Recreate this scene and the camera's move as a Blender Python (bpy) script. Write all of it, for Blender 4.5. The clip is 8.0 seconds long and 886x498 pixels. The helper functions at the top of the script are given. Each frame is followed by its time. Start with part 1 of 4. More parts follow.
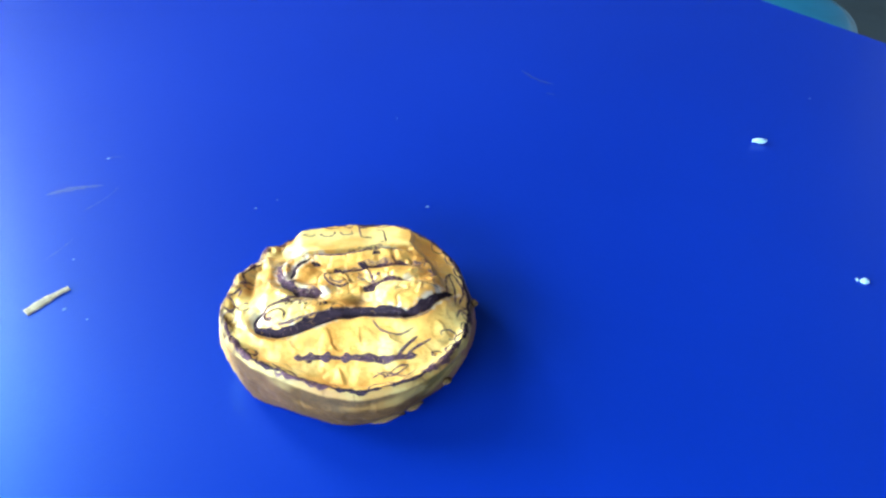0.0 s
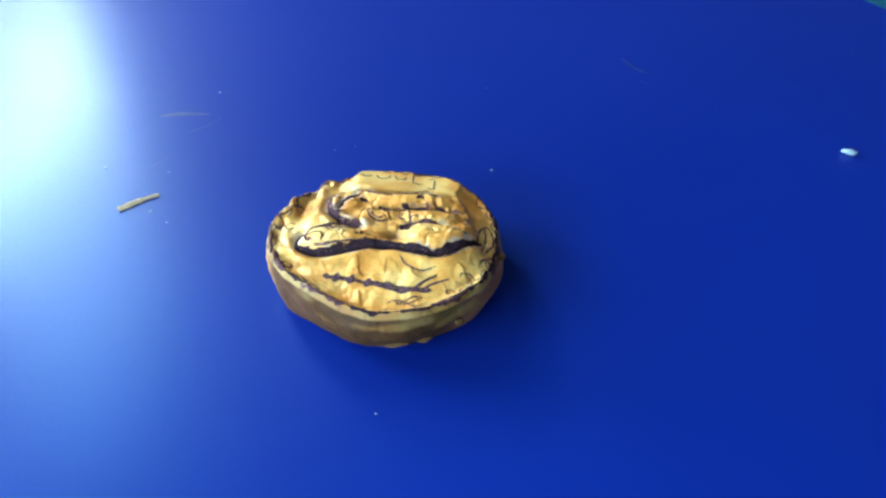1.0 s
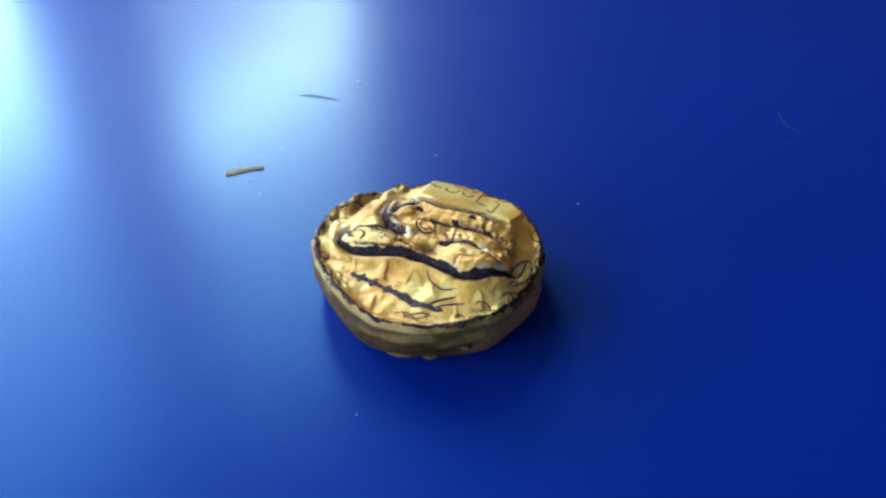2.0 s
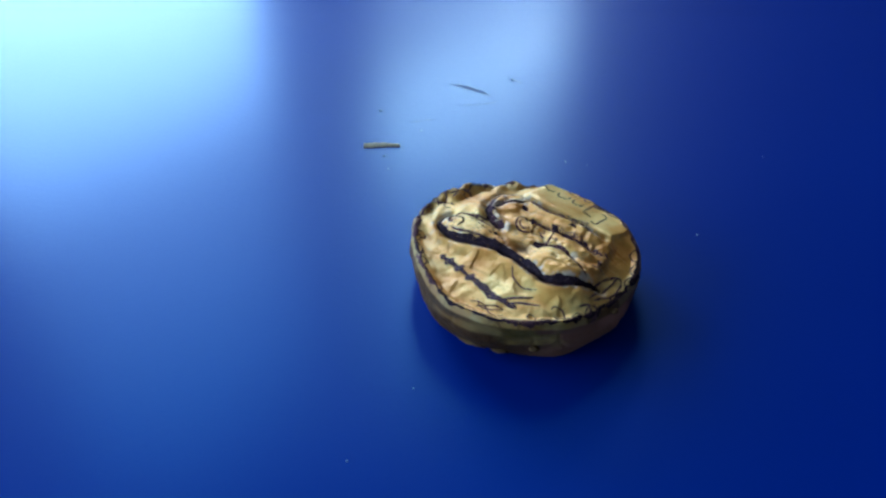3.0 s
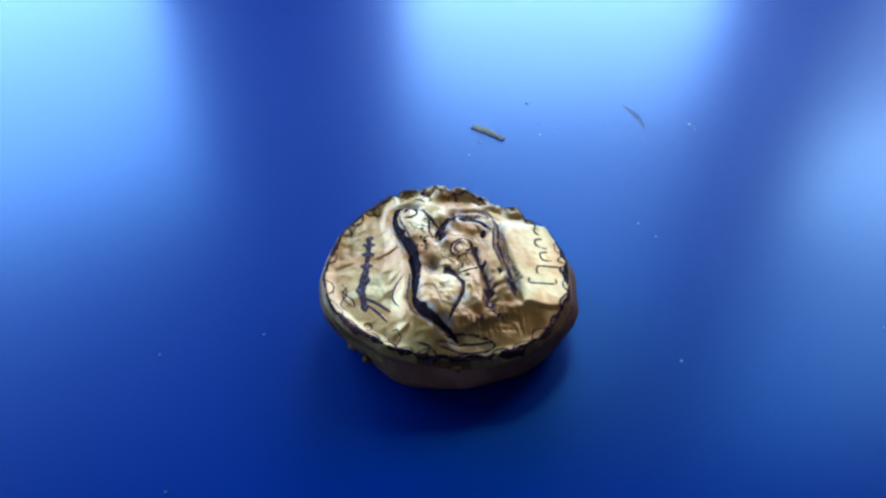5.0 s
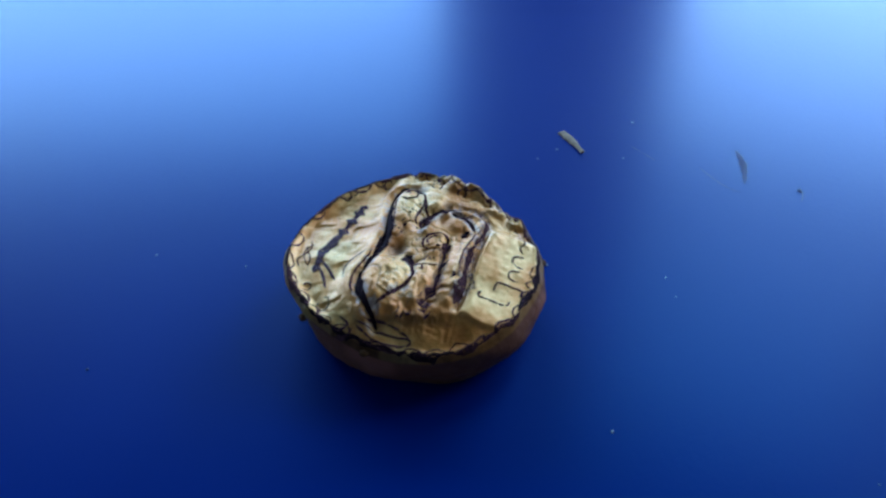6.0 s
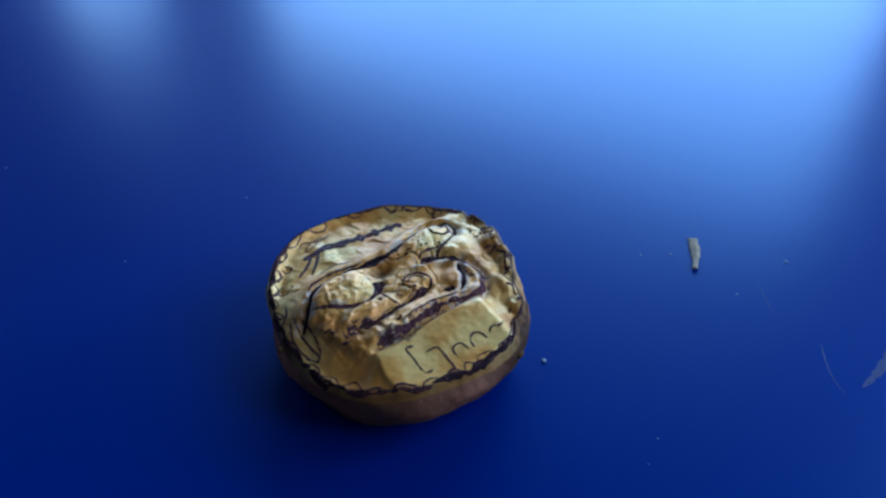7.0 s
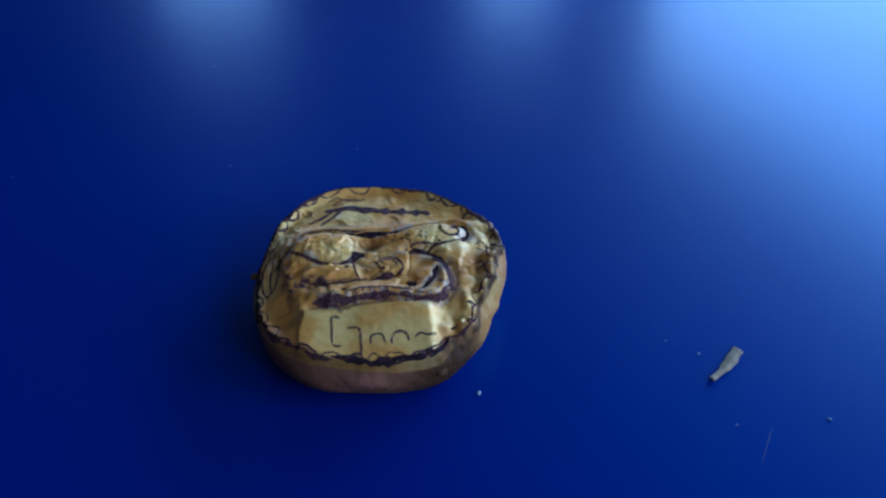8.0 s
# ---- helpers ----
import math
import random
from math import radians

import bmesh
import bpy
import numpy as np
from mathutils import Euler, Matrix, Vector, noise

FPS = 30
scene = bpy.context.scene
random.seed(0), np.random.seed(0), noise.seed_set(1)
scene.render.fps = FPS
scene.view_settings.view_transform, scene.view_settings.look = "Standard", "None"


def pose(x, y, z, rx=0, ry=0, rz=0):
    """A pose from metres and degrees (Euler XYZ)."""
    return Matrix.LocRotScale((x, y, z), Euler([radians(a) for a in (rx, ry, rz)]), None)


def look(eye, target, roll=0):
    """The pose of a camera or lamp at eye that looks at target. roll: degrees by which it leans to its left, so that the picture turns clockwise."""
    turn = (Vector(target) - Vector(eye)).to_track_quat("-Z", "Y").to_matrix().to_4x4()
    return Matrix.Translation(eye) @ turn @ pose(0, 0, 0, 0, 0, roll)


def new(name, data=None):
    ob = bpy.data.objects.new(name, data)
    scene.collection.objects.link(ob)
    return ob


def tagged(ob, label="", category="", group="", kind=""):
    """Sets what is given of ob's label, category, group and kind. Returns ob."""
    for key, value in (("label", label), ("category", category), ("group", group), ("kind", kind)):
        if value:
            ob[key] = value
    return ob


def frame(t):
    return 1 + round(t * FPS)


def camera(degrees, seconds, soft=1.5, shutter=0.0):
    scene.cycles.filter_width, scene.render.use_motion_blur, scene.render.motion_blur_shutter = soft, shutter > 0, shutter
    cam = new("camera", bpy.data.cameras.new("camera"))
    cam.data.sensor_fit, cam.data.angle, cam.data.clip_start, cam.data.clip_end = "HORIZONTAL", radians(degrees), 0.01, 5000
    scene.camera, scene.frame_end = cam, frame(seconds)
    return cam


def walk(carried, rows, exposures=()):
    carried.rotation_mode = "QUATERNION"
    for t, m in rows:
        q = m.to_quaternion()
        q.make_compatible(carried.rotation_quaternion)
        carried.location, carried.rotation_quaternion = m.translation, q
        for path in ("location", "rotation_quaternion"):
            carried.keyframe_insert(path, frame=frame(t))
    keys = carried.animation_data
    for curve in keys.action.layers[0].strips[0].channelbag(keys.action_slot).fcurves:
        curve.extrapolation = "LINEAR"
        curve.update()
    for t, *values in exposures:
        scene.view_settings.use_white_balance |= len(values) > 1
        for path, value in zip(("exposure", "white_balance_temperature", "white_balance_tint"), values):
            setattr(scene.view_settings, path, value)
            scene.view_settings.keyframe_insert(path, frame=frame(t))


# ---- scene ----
cam = camera(58.0, 8.0, soft=2.5)
PATH = [
    (0, (-0.01308, -0.18100, 0.17888), (0.02045, 0.00964, 0.02066), 1.11),
    (0.3, (-0.00060, -0.19155, 0.17787), (0.01717, 0.00239, 0.02112), 1.02),
    (0.5, (0.00232, -0.19326, 0.17839), (0.01645, -0.00025, 0.02013), 1.27),
    (0.8, (0.00653, -0.19940, 0.17853), (0.01094, -0.00670, 0.01932), 1.17),
    (1, (0.01837, -0.20379, 0.17700), (0.00843, -0.01145, 0.01760), 1.34),
    (1.2, (0.03236, -0.19769, 0.17826), (0.00960, -0.00829, 0.01667), 1.70),
    (2.3, (0.08214, -0.18162, 0.18503), (-0.01105, -0.01380, 0.02486), 0.38),
    (2.5, (0.08605, -0.17748, 0.18225), (-0.01584, -0.01511, 0.02177), 0.91),
    (2.8, (0.09441, -0.17770, 0.18322), (-0.01965, -0.02265, 0.02369), 1.36),
    (3, (0.10057, -0.17772, 0.18397), (-0.02332, -0.03058, 0.02427), 0.85),
    (3.3, (0.11947, -0.17006, 0.18408), (-0.02179, -0.04356, 0.02115), 0.74),
    (3.5, (0.12895, -0.16030, 0.18457), (-0.01952, -0.04174, 0.02209), 0.21),
    (3.8, (0.14224, -0.15201, 0.18423), (-0.01835, -0.04819, 0.02320), 0.01),
    (4, (0.14643, -0.14243, 0.18501), (-0.01862, -0.05013, 0.02149), -0.14),
    (4.3, (0.15323, -0.11763, 0.18167), (-0.01861, -0.04199, 0.01660), 0.60),
    (4.5, (0.15795, -0.10079, 0.18348), (-0.01781, -0.03648, 0.01774), 0.00),
    (4.8, (0.16500, -0.06323, 0.18343), (-0.01619, -0.01793, 0.01724), 0.46),
    (5, (0.16765, -0.03277, 0.18312), (-0.01784, -0.00570, 0.01771), -0.23),
    (5.2, (0.16843, -0.00599, 0.18386), (-0.01853, -0.00004, 0.01800), -0.04),
    (6.3, (0.13933, 0.07615, 0.17891), (-0.02623, -0.00680, 0.01096), -0.60),
    (6.5, (0.12439, 0.09695, 0.17751), (-0.02836, -0.01105, 0.01167), -0.78),
    (6.8, (0.09849, 0.12079, 0.17766), (-0.03095, -0.01488, 0.01231), -0.13),
    (7, (0.07916, 0.13596, 0.17708), (-0.03335, -0.01533, 0.01292), -0.88),
    (7.2, (0.06454, 0.14482, 0.17736), (-0.03150, -0.01730, 0.01307), -0.32),
    (7.5, (0.03848, 0.15966, 0.17465), (-0.02437, -0.01906, 0.01153), -0.62),
    (7.8, (0.00728, 0.16699, 0.17340), (-0.02713, -0.01992, 0.01097), -0.33),
    (8, (-0.01413, 0.16999, 0.17327), (-0.02984, -0.01925, 0.01066), -0.40),
]
EXPOSE = [(0, 2.7, 6900, 4), (0.3, 2.15, 7200, 4), (0.5, 1.85, 7300, 4), (0.8, 1.92, 7300, 5), (1.2, 2.0, 7300, 6), (2.3, 1.0, 6800, 2), (2.5, 0.78, 6650, 2), (3, 0.72, 6000, 8), (3.5, 0.88, 5700, 9), (4, 0.88, 5500, 11), (4.5, 1.08, 5400, 13), (5, 0.75, 5550, 14), (5.2, 0.25, 5750, 16), (6.5, 0.3, 5600, 14), (7.5, 0.2, 5400, 13), (8, 0.08, 5150, 14)]
walk(cam, [(t, look(eye, target, roll)) for t, eye, target, roll in PATH], exposures=EXPOSE)

# ---- world and light ----
world = bpy.data.worlds.new("world")
scene.world = world
world.use_nodes = True
wn = world.node_tree.nodes
sky = wn.new("ShaderNodeTexSky")
sky.sky_type = "NISHITA"
sky.sun_disc = False
sky.sun_elevation, sky.sun_rotation = radians(48), radians(95)
world.node_tree.links.new(sky.outputs[0], wn["Background"].inputs[0])
wn["Background"].inputs[1].default_value = 0.08

sun = new("sun", bpy.data.lights.new("sun", "SUN"))
sun.data.energy, sun.data.angle, sun.data.color = 3.0, radians(0.5), (1.0, 0.95, 0.88)
sun.matrix_world = look((3, 0.3, 4), (0, 0, 0))


def sky_lamp(name, centre, normal, width, height, watts, color):
    """The sky's light in a window opening."""
    data = bpy.data.lights.new(name, "AREA")
    data.shape, data.size, data.size_y, data.energy, data.color = "RECTANGLE", width, height, watts, color
    ob = new(name, data)
    ob.matrix_world = look(centre, Vector(centre) + Vector(normal))
    return ob


# ---- materials ----
def material(name, base, rough, metal=0.0, spec=0.5):
    m = bpy.data.materials.new(name)
    m.use_nodes = True
    b = m.node_tree.nodes["Principled BSDF"]
    b.inputs["Base Color"].default_value = (*base, 1)
    b.inputs["Roughness"].default_value = rough
    b.inputs["Metallic"].default_value = metal
    b.inputs["Specular IOR Level"].default_value = spec
    return m, m.node_tree.nodes, m.node_tree.links, b


def noise_node(n, l, scale, detail=3.0, rough=0.55, coords="Object"):
    co = n.new("ShaderNodeTexCoord")
    t = n.new("ShaderNodeTexNoise")
    t.inputs["Scale"].default_value, t.inputs["Detail"].default_value, t.inputs["Roughness"].default_value = scale, detail, rough
    l.new(co.outputs[coords], t.inputs["Vector"])
    return t


def ramp_node(n, l, source, stops):
    r = n.new("ShaderNodeValToRGB")
    while len(r.color_ramp.elements) < len(stops):
        r.color_ramp.elements.new(0.5)
    for e, (p, c) in zip(r.color_ramp.elements, stops):
        e.position, e.color = p, (*c, 1)
    l.new(source, r.inputs[0])
    return r


def bump_node(n, l, source, bsdf, strength, distance):
    b = n.new("ShaderNodeBump")
    b.inputs["Strength"].default_value, b.inputs["Distance"].default_value = strength, distance
    l.new(source, b.inputs["Height"])
    l.new(b.outputs[0], bsdf.inputs["Normal"])
    return b


def mix_color(n, l, fac, a, b):
    m = n.new("ShaderNodeMix")
    m.data_type = "RGBA"
    for sock, v in ((m.inputs[0], fac), (m.inputs[6], a), (m.inputs[7], b)):
        if isinstance(v, (int, float)):
            sock.default_value = v
        elif isinstance(v, tuple):
            sock.default_value = (*v, 1)
        else:
            l.new(v, sock)
    return m.outputs[2]


def table_material():
    """Blue laminate with a clear satin gloss and a wider haze in it."""
    m, n, l, b = material("blue_laminate", (0.0001, 0.0122, 0.165), 0.24)
    big = noise_node(n, l, 7, 3)
    fine = noise_node(n, l, 420, 3, 0.6)
    colour = ramp_node(n, l, big.outputs[0], [(0.2, (0.0001, 0.0108, 0.150)), (0.8, (0.0001, 0.0134, 0.178))]).outputs[0]
    haze = n.new("ShaderNodeBsdfPrincipled")
    for node, low, high, tint in ((b, 0.22, 0.28, (0.05, 0.55, 1.0, 1)), (haze, 0.46, 0.56, (0.01, 0.31, 1.0, 1))):
        l.new(colour, node.inputs["Base Color"])
        node.inputs["Specular Tint"].default_value = tint
        node.inputs["IOR"].default_value = 1.5
        mr = n.new("ShaderNodeMapRange")
        l.new(big.outputs[0], mr.inputs[0])
        mr.inputs[1].default_value, mr.inputs[2].default_value, mr.inputs[3].default_value, mr.inputs[4].default_value = 0.1, 0.9, low, high
        l.new(mr.outputs[0], node.inputs["Roughness"])
        bump_node(n, l, fine.outputs[0], node, 0.10, 0.0004)
    mix = n.new("ShaderNodeMixShader")
    mix.inputs[0].default_value = 0.48
    l.new(b.outputs[0], mix.inputs[1])
    l.new(haze.outputs[0], mix.inputs[2])
    l.new(mix.outputs[0], n["Material Output"].inputs["Surface"])
    return m


def plain_material(name, base, rough, vary=0.15, scale=14, bump=0.15, depth=0.002, spec=0.5, metal=0.0):
    m, n, l, b = material(name, base, rough, metal, spec)
    t = noise_node(n, l, scale, 5)
    lo, hi = tuple(c * (1 - vary) for c in base), tuple(min(1, c * (1 + vary)) for c in base)
    l.new(ramp_node(n, l, t.outputs[0], [(0.3, lo), (0.7, hi)]).outputs[0], b.inputs["Base Color"])
    f = noise_node(n, l, scale * 12, 3)
    bump_node(n, l, f.outputs[0], b, bump, depth)
    return m


def gold_material():
    m, n, l, b = material("gold_painted_clay", (0.55, 0.35, 0.10), 0.4, 0.20)
    coarse = noise_node(n, l, 55, 4, 0.6)
    fine = noise_node(n, l, 900, 4, 0.65)
    gold = ramp_node(n, l, coarse.outputs[0], [(0.36, (0.74, 0.265, 0.045)), (0.5, (0.84, 0.370, 0.078)), (0.62, (0.95, 0.55, 0.17))]).outputs[0]
    # brown bare clay, with shade painted into the same mask
    wear_shade = n.new("ShaderNodeAttribute")
    wear_shade.attribute_name = "wear_shade"
    chalk = n.new("ShaderNodeAttribute")
    chalk.attribute_name = "chalk"
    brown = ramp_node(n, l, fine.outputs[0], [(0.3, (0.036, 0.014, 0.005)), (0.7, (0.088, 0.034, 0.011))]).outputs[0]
    c = mix_color(n, l, wear_shade.outputs["Fac"], gold, brown)
    # pinkish clay tone, also painted light for the side the windows miss
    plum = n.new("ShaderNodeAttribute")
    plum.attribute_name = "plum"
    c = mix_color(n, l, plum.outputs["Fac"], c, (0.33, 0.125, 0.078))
    lime = n.new("ShaderNodeAttribute")
    lime.attribute_name = "lime"
    c = mix_color(n, l, lime.outputs["Fac"], c, (0.62, 0.58, 0.05))
    c = mix_color(n, l, chalk.outputs["Fac"], c, (0.52, 0.49, 0.45))
    # cracks and pits, thickest on the carved figure
    busy = n.new("ShaderNodeAttribute")
    busy.attribute_name = "busy"
    warp = noise_node(n, l, 160, 3, 0.6)
    add = n.new("ShaderNodeVectorMath")
    add.operation = "MULTIPLY_ADD"
    co = n.new("ShaderNodeTexCoord")
    l.new(warp.outputs["Color"], add.inputs[0])
    add.inputs[1].default_value = (0.006, 0.006, 0.006)
    l.new(co.outputs["Object"], add.inputs[2])
    cell = n.new("ShaderNodeTexVoronoi")
    cell.feature = "DISTANCE_TO_EDGE"
    cell.inputs["Scale"].default_value = 190
    l.new(add.outputs[0], cell.inputs["Vector"])
    line = ramp_node(n, l, cell.outputs["Distance"], [(0.0, (1, 1, 1)), (0.045, (0, 0, 0))]).outputs[0]
    gate = ramp_node(n, l, noise_node(n, l, 110, 2).outputs[0], [(0.48, (0, 0, 0)), (0.60, (1, 1, 1))]).outputs[0]
    m1, m2 = n.new("ShaderNodeMath"), n.new("ShaderNodeMath")
    m1.operation = m2.operation = "MULTIPLY"
    l.new(line, m1.inputs[0])
    l.new(gate, m1.inputs[1])
    l.new(m1.outputs[0], m2.inputs[0])
    l.new(busy.outputs["Fac"], m2.inputs[1])
    c = mix_color(n, l, m2.outputs[0], c, (0.07, 0.03, 0.02))
    l.new(c, b.inputs["Base Color"])
    mr = n.new("ShaderNodeMapRange")
    l.new(fine.outputs[0], mr.inputs[0])
    mr.inputs[1].default_value, mr.inputs[2].default_value, mr.inputs[3].default_value, mr.inputs[4].default_value = 0.3, 0.7, 0.26, 0.44
    dull = n.new("ShaderNodeMath")
    dull.operation = "MULTIPLY_ADD"
    l.new(wear_shade.outputs["Fac"], dull.inputs[0])
    dull.inputs[1].default_value = 0.22
    l.new(mr.outputs[0], dull.inputs[2])
    l.new(dull.outputs[0], b.inputs["Roughness"])
    for socket, painted, worn in (("Specular IOR Level", 0.5, 0.12), ("Metallic", 0.22, 0.0)):
        less = n.new("ShaderNodeMapRange")
        l.new(wear_shade.outputs["Fac"], less.inputs[0])
        less.inputs[3].default_value, less.inputs[4].default_value = painted, worn
        l.new(less.outputs[0], b.inputs[socket])
    first = bump_node(n, l, fine.outputs[0], b, 0.42, 0.0006)
    polish = n.new("ShaderNodeAttribute")
    polish.attribute_name = "polish"
    calm = n.new("ShaderNodeMapRange")
    l.new(polish.outputs["Fac"], calm.inputs[0])
    calm.inputs[3].default_value, calm.inputs[4].default_value = 0.42, 0.12
    l.new(calm.outputs[0], first.inputs["Strength"])
    second = bump_node(n, l, m2.outputs[0], b, 0.5, 0.0004)
    second.invert = True
    l.new(first.outputs[0], second.inputs["Normal"])
    return m


BLUE = table_material()
GOLD = gold_material()


def ink_material(name, base, gap, rough=0.75, spec=0.08):
    """Dry-brushed ink: the paint under it shows through in flecks and along its edges."""
    m = plain_material(name, base, rough, 0.5, 900, 0.3, 0.0003, spec=spec)
    n, l = m.node_tree.nodes, m.node_tree.links
    fine = noise_node(n, l, 2600, 4, 0.7)
    broad = noise_node(n, l, 650, 3, 0.6)
    both = n.new("ShaderNodeMath")
    both.operation = "MULTIPLY_ADD"
    l.new(broad.outputs[0], both.inputs[0])
    both.inputs[1].default_value = 0.55
    l.new(fine.outputs[0], both.inputs[2])
    holes = ramp_node(n, l, both.outputs[0], [(gap + 0.27, (0, 0, 0)), (gap + 0.34, (1, 1, 1))]).outputs[0]
    clear, mix = n.new("ShaderNodeBsdfTransparent"), n.new("ShaderNodeMixShader")
    l.new(holes, mix.inputs[0])
    l.new(n["Principled BSDF"].outputs[0], mix.inputs[1])
    l.new(clear.outputs[0], mix.inputs[2])
    l.new(mix.outputs[0], n["Material Output"].inputs["Surface"])
    return m


INK = ink_material("violet_black_ink", (0.028, 0.013, 0.017), 0.66, 0.8, 0.05)
HATCH_INK = ink_material("dry_plum_ink", (0.12, 0.052, 0.060), 0.60, 0.8, 0.05)
THIN_INK = ink_material("thin_brown_ink", (0.11, 0.048, 0.052), 0.56, 0.8, 0.05)
PLUM_INK = ink_material("plum_brown_ink", (0.080, 0.031, 0.036), 0.60, 0.8, 0.05)
SHEEN_INK = ink_material("glossy_violet_ink", (0.075, 0.031, 0.040), 0.60, 0.6, 0.12)
WASH = ink_material("violet_brown_wash", (0.15, 0.070, 0.066), 0.44)
BARE = plain_material("bare_brown_clay", (0.11, 0.050, 0.020), 0.8, 0.35, 300, 0.4, 0.0004, spec=0.1)
PLASTER = plain_material("painted_plaster", (0.06, 0.06, 0.065), 0.8, 0.08, 3, 0.1, 0.002)
# made-up pale paint, there to throw light back at the lump
BOUNCE_PAINT = plain_material("pale_bounce_paint", (0.60, 0.59, 0.57), 0.8, 0.06, 3, 0.1, 0.002)
CEILING = plain_material("ceiling_paint", (0.07, 0.07, 0.08), 0.85, 0.06, 3, 0.1, 0.002)
FLOOR = plain_material("dark_stone_floor", (0.035, 0.045, 0.055), 0.6, 0.3, 6, 0.2, 0.002)
FRAME = plain_material("grey_window_paint", (0.25, 0.25, 0.26), 0.5, 0.08, 20, 0.1, 0.001)
STEEL = plain_material("painted_steel", (0.06, 0.06, 0.065), 0.45, 0.15, 30, 0.1, 0.0005, metal=0.6)
TEAL = plain_material("teal_plastic", (0.005, 0.11, 0.20), 0.4, 0.12, 25, 0.1, 0.0005)
DUST = plain_material("grey_dust", (0.10, 0.14, 0.26), 0.8, 0.2, 600, 0.3, 0.0003)
CRUMB = plain_material("pale_crumb", (0.23, 0.29, 0.33), 0.7, 0.2, 600, 0.3, 0.0003)
WOOD = plain_material("dry_splinter", (0.31, 0.20, 0.11), 0.7, 0.45, 500, 0.4, 0.0004)
SCUFF = plain_material("dull_scuff", (0.0006, 0.011, 0.11), 0.62, 0.4, 700, 0.3, 0.0002, spec=0.42)
GLASS, _, _, glass_shader = material("window_glass", (0.95, 0.98, 0.98), 0.02)
glass_shader.inputs["Transmission Weight"].default_value = 1.0


# ---- mesh helpers ----
def part(name, bm, mat, parent=None, label=""):
    """Links a bmesh as one mesh object under a thing or a part."""
    me = bpy.data.meshes.new(name)
    bm.to_mesh(me)
    bm.free()
    me.materials.append(mat)
    ob = new(name, me)
    ob.parent = parent
    if label:
        ob["label"] = label
    return ob


def box(bm, lo, hi, bevel=0.0):
    lo, hi = Vector(lo), Vector(hi)
    r = bmesh.ops.create_cube(bm, size=1, matrix=Matrix.Translation((lo + hi) / 2) @ Matrix.Diagonal((*(hi - lo), 1)))
    if bevel:
        edges = list({e for v in r["verts"] for e in v.link_edges})
        bmesh.ops.bevel(bm, geom=edges, offset=bevel, segments=2, affect="EDGES", profile=0.5)
    return bm


def smooth(ob):
    for p in ob.data.polygons:
        p.use_smooth = True
    return ob


def thing(name, x, y, z, label, category, group=""):
    ob = new(name)
    ob.empty_display_size = 0.01
    ob.location = (x, y, z)
    return tagged(ob, label, category, group)


# ---- room ----
FLOOR_Z, CEIL_Z, WALL = -0.75, 1.75, 0.12
SILL_Z = 0.03
WEST, SOUTH, NORTH, EAST = -0.84, -1.34, 2.6, 2.4
CORNER_A, CORNER_B = (WEST, -0.12), (-0.44, SOUTH)

bm = bmesh.new()
box(bm, (-1.2, SOUTH - 0.3, FLOOR_Z - 0.1), (EAST + 0.2, NORTH + 0.2, FLOOR_Z))
tagged(part("floor", bm, FLOOR), "dark stone floor under the blue table", "floor", kind="structure")
bm = bmesh.new()
box(bm, (-1.2, SOUTH - 0.3, CEIL_Z), (EAST + 0.2, NORTH + 0.2, CEIL_Z + 0.1))
tagged(part("ceiling", bm, CEILING), "plain grey painted ceiling of the room", "ceiling", kind="structure")


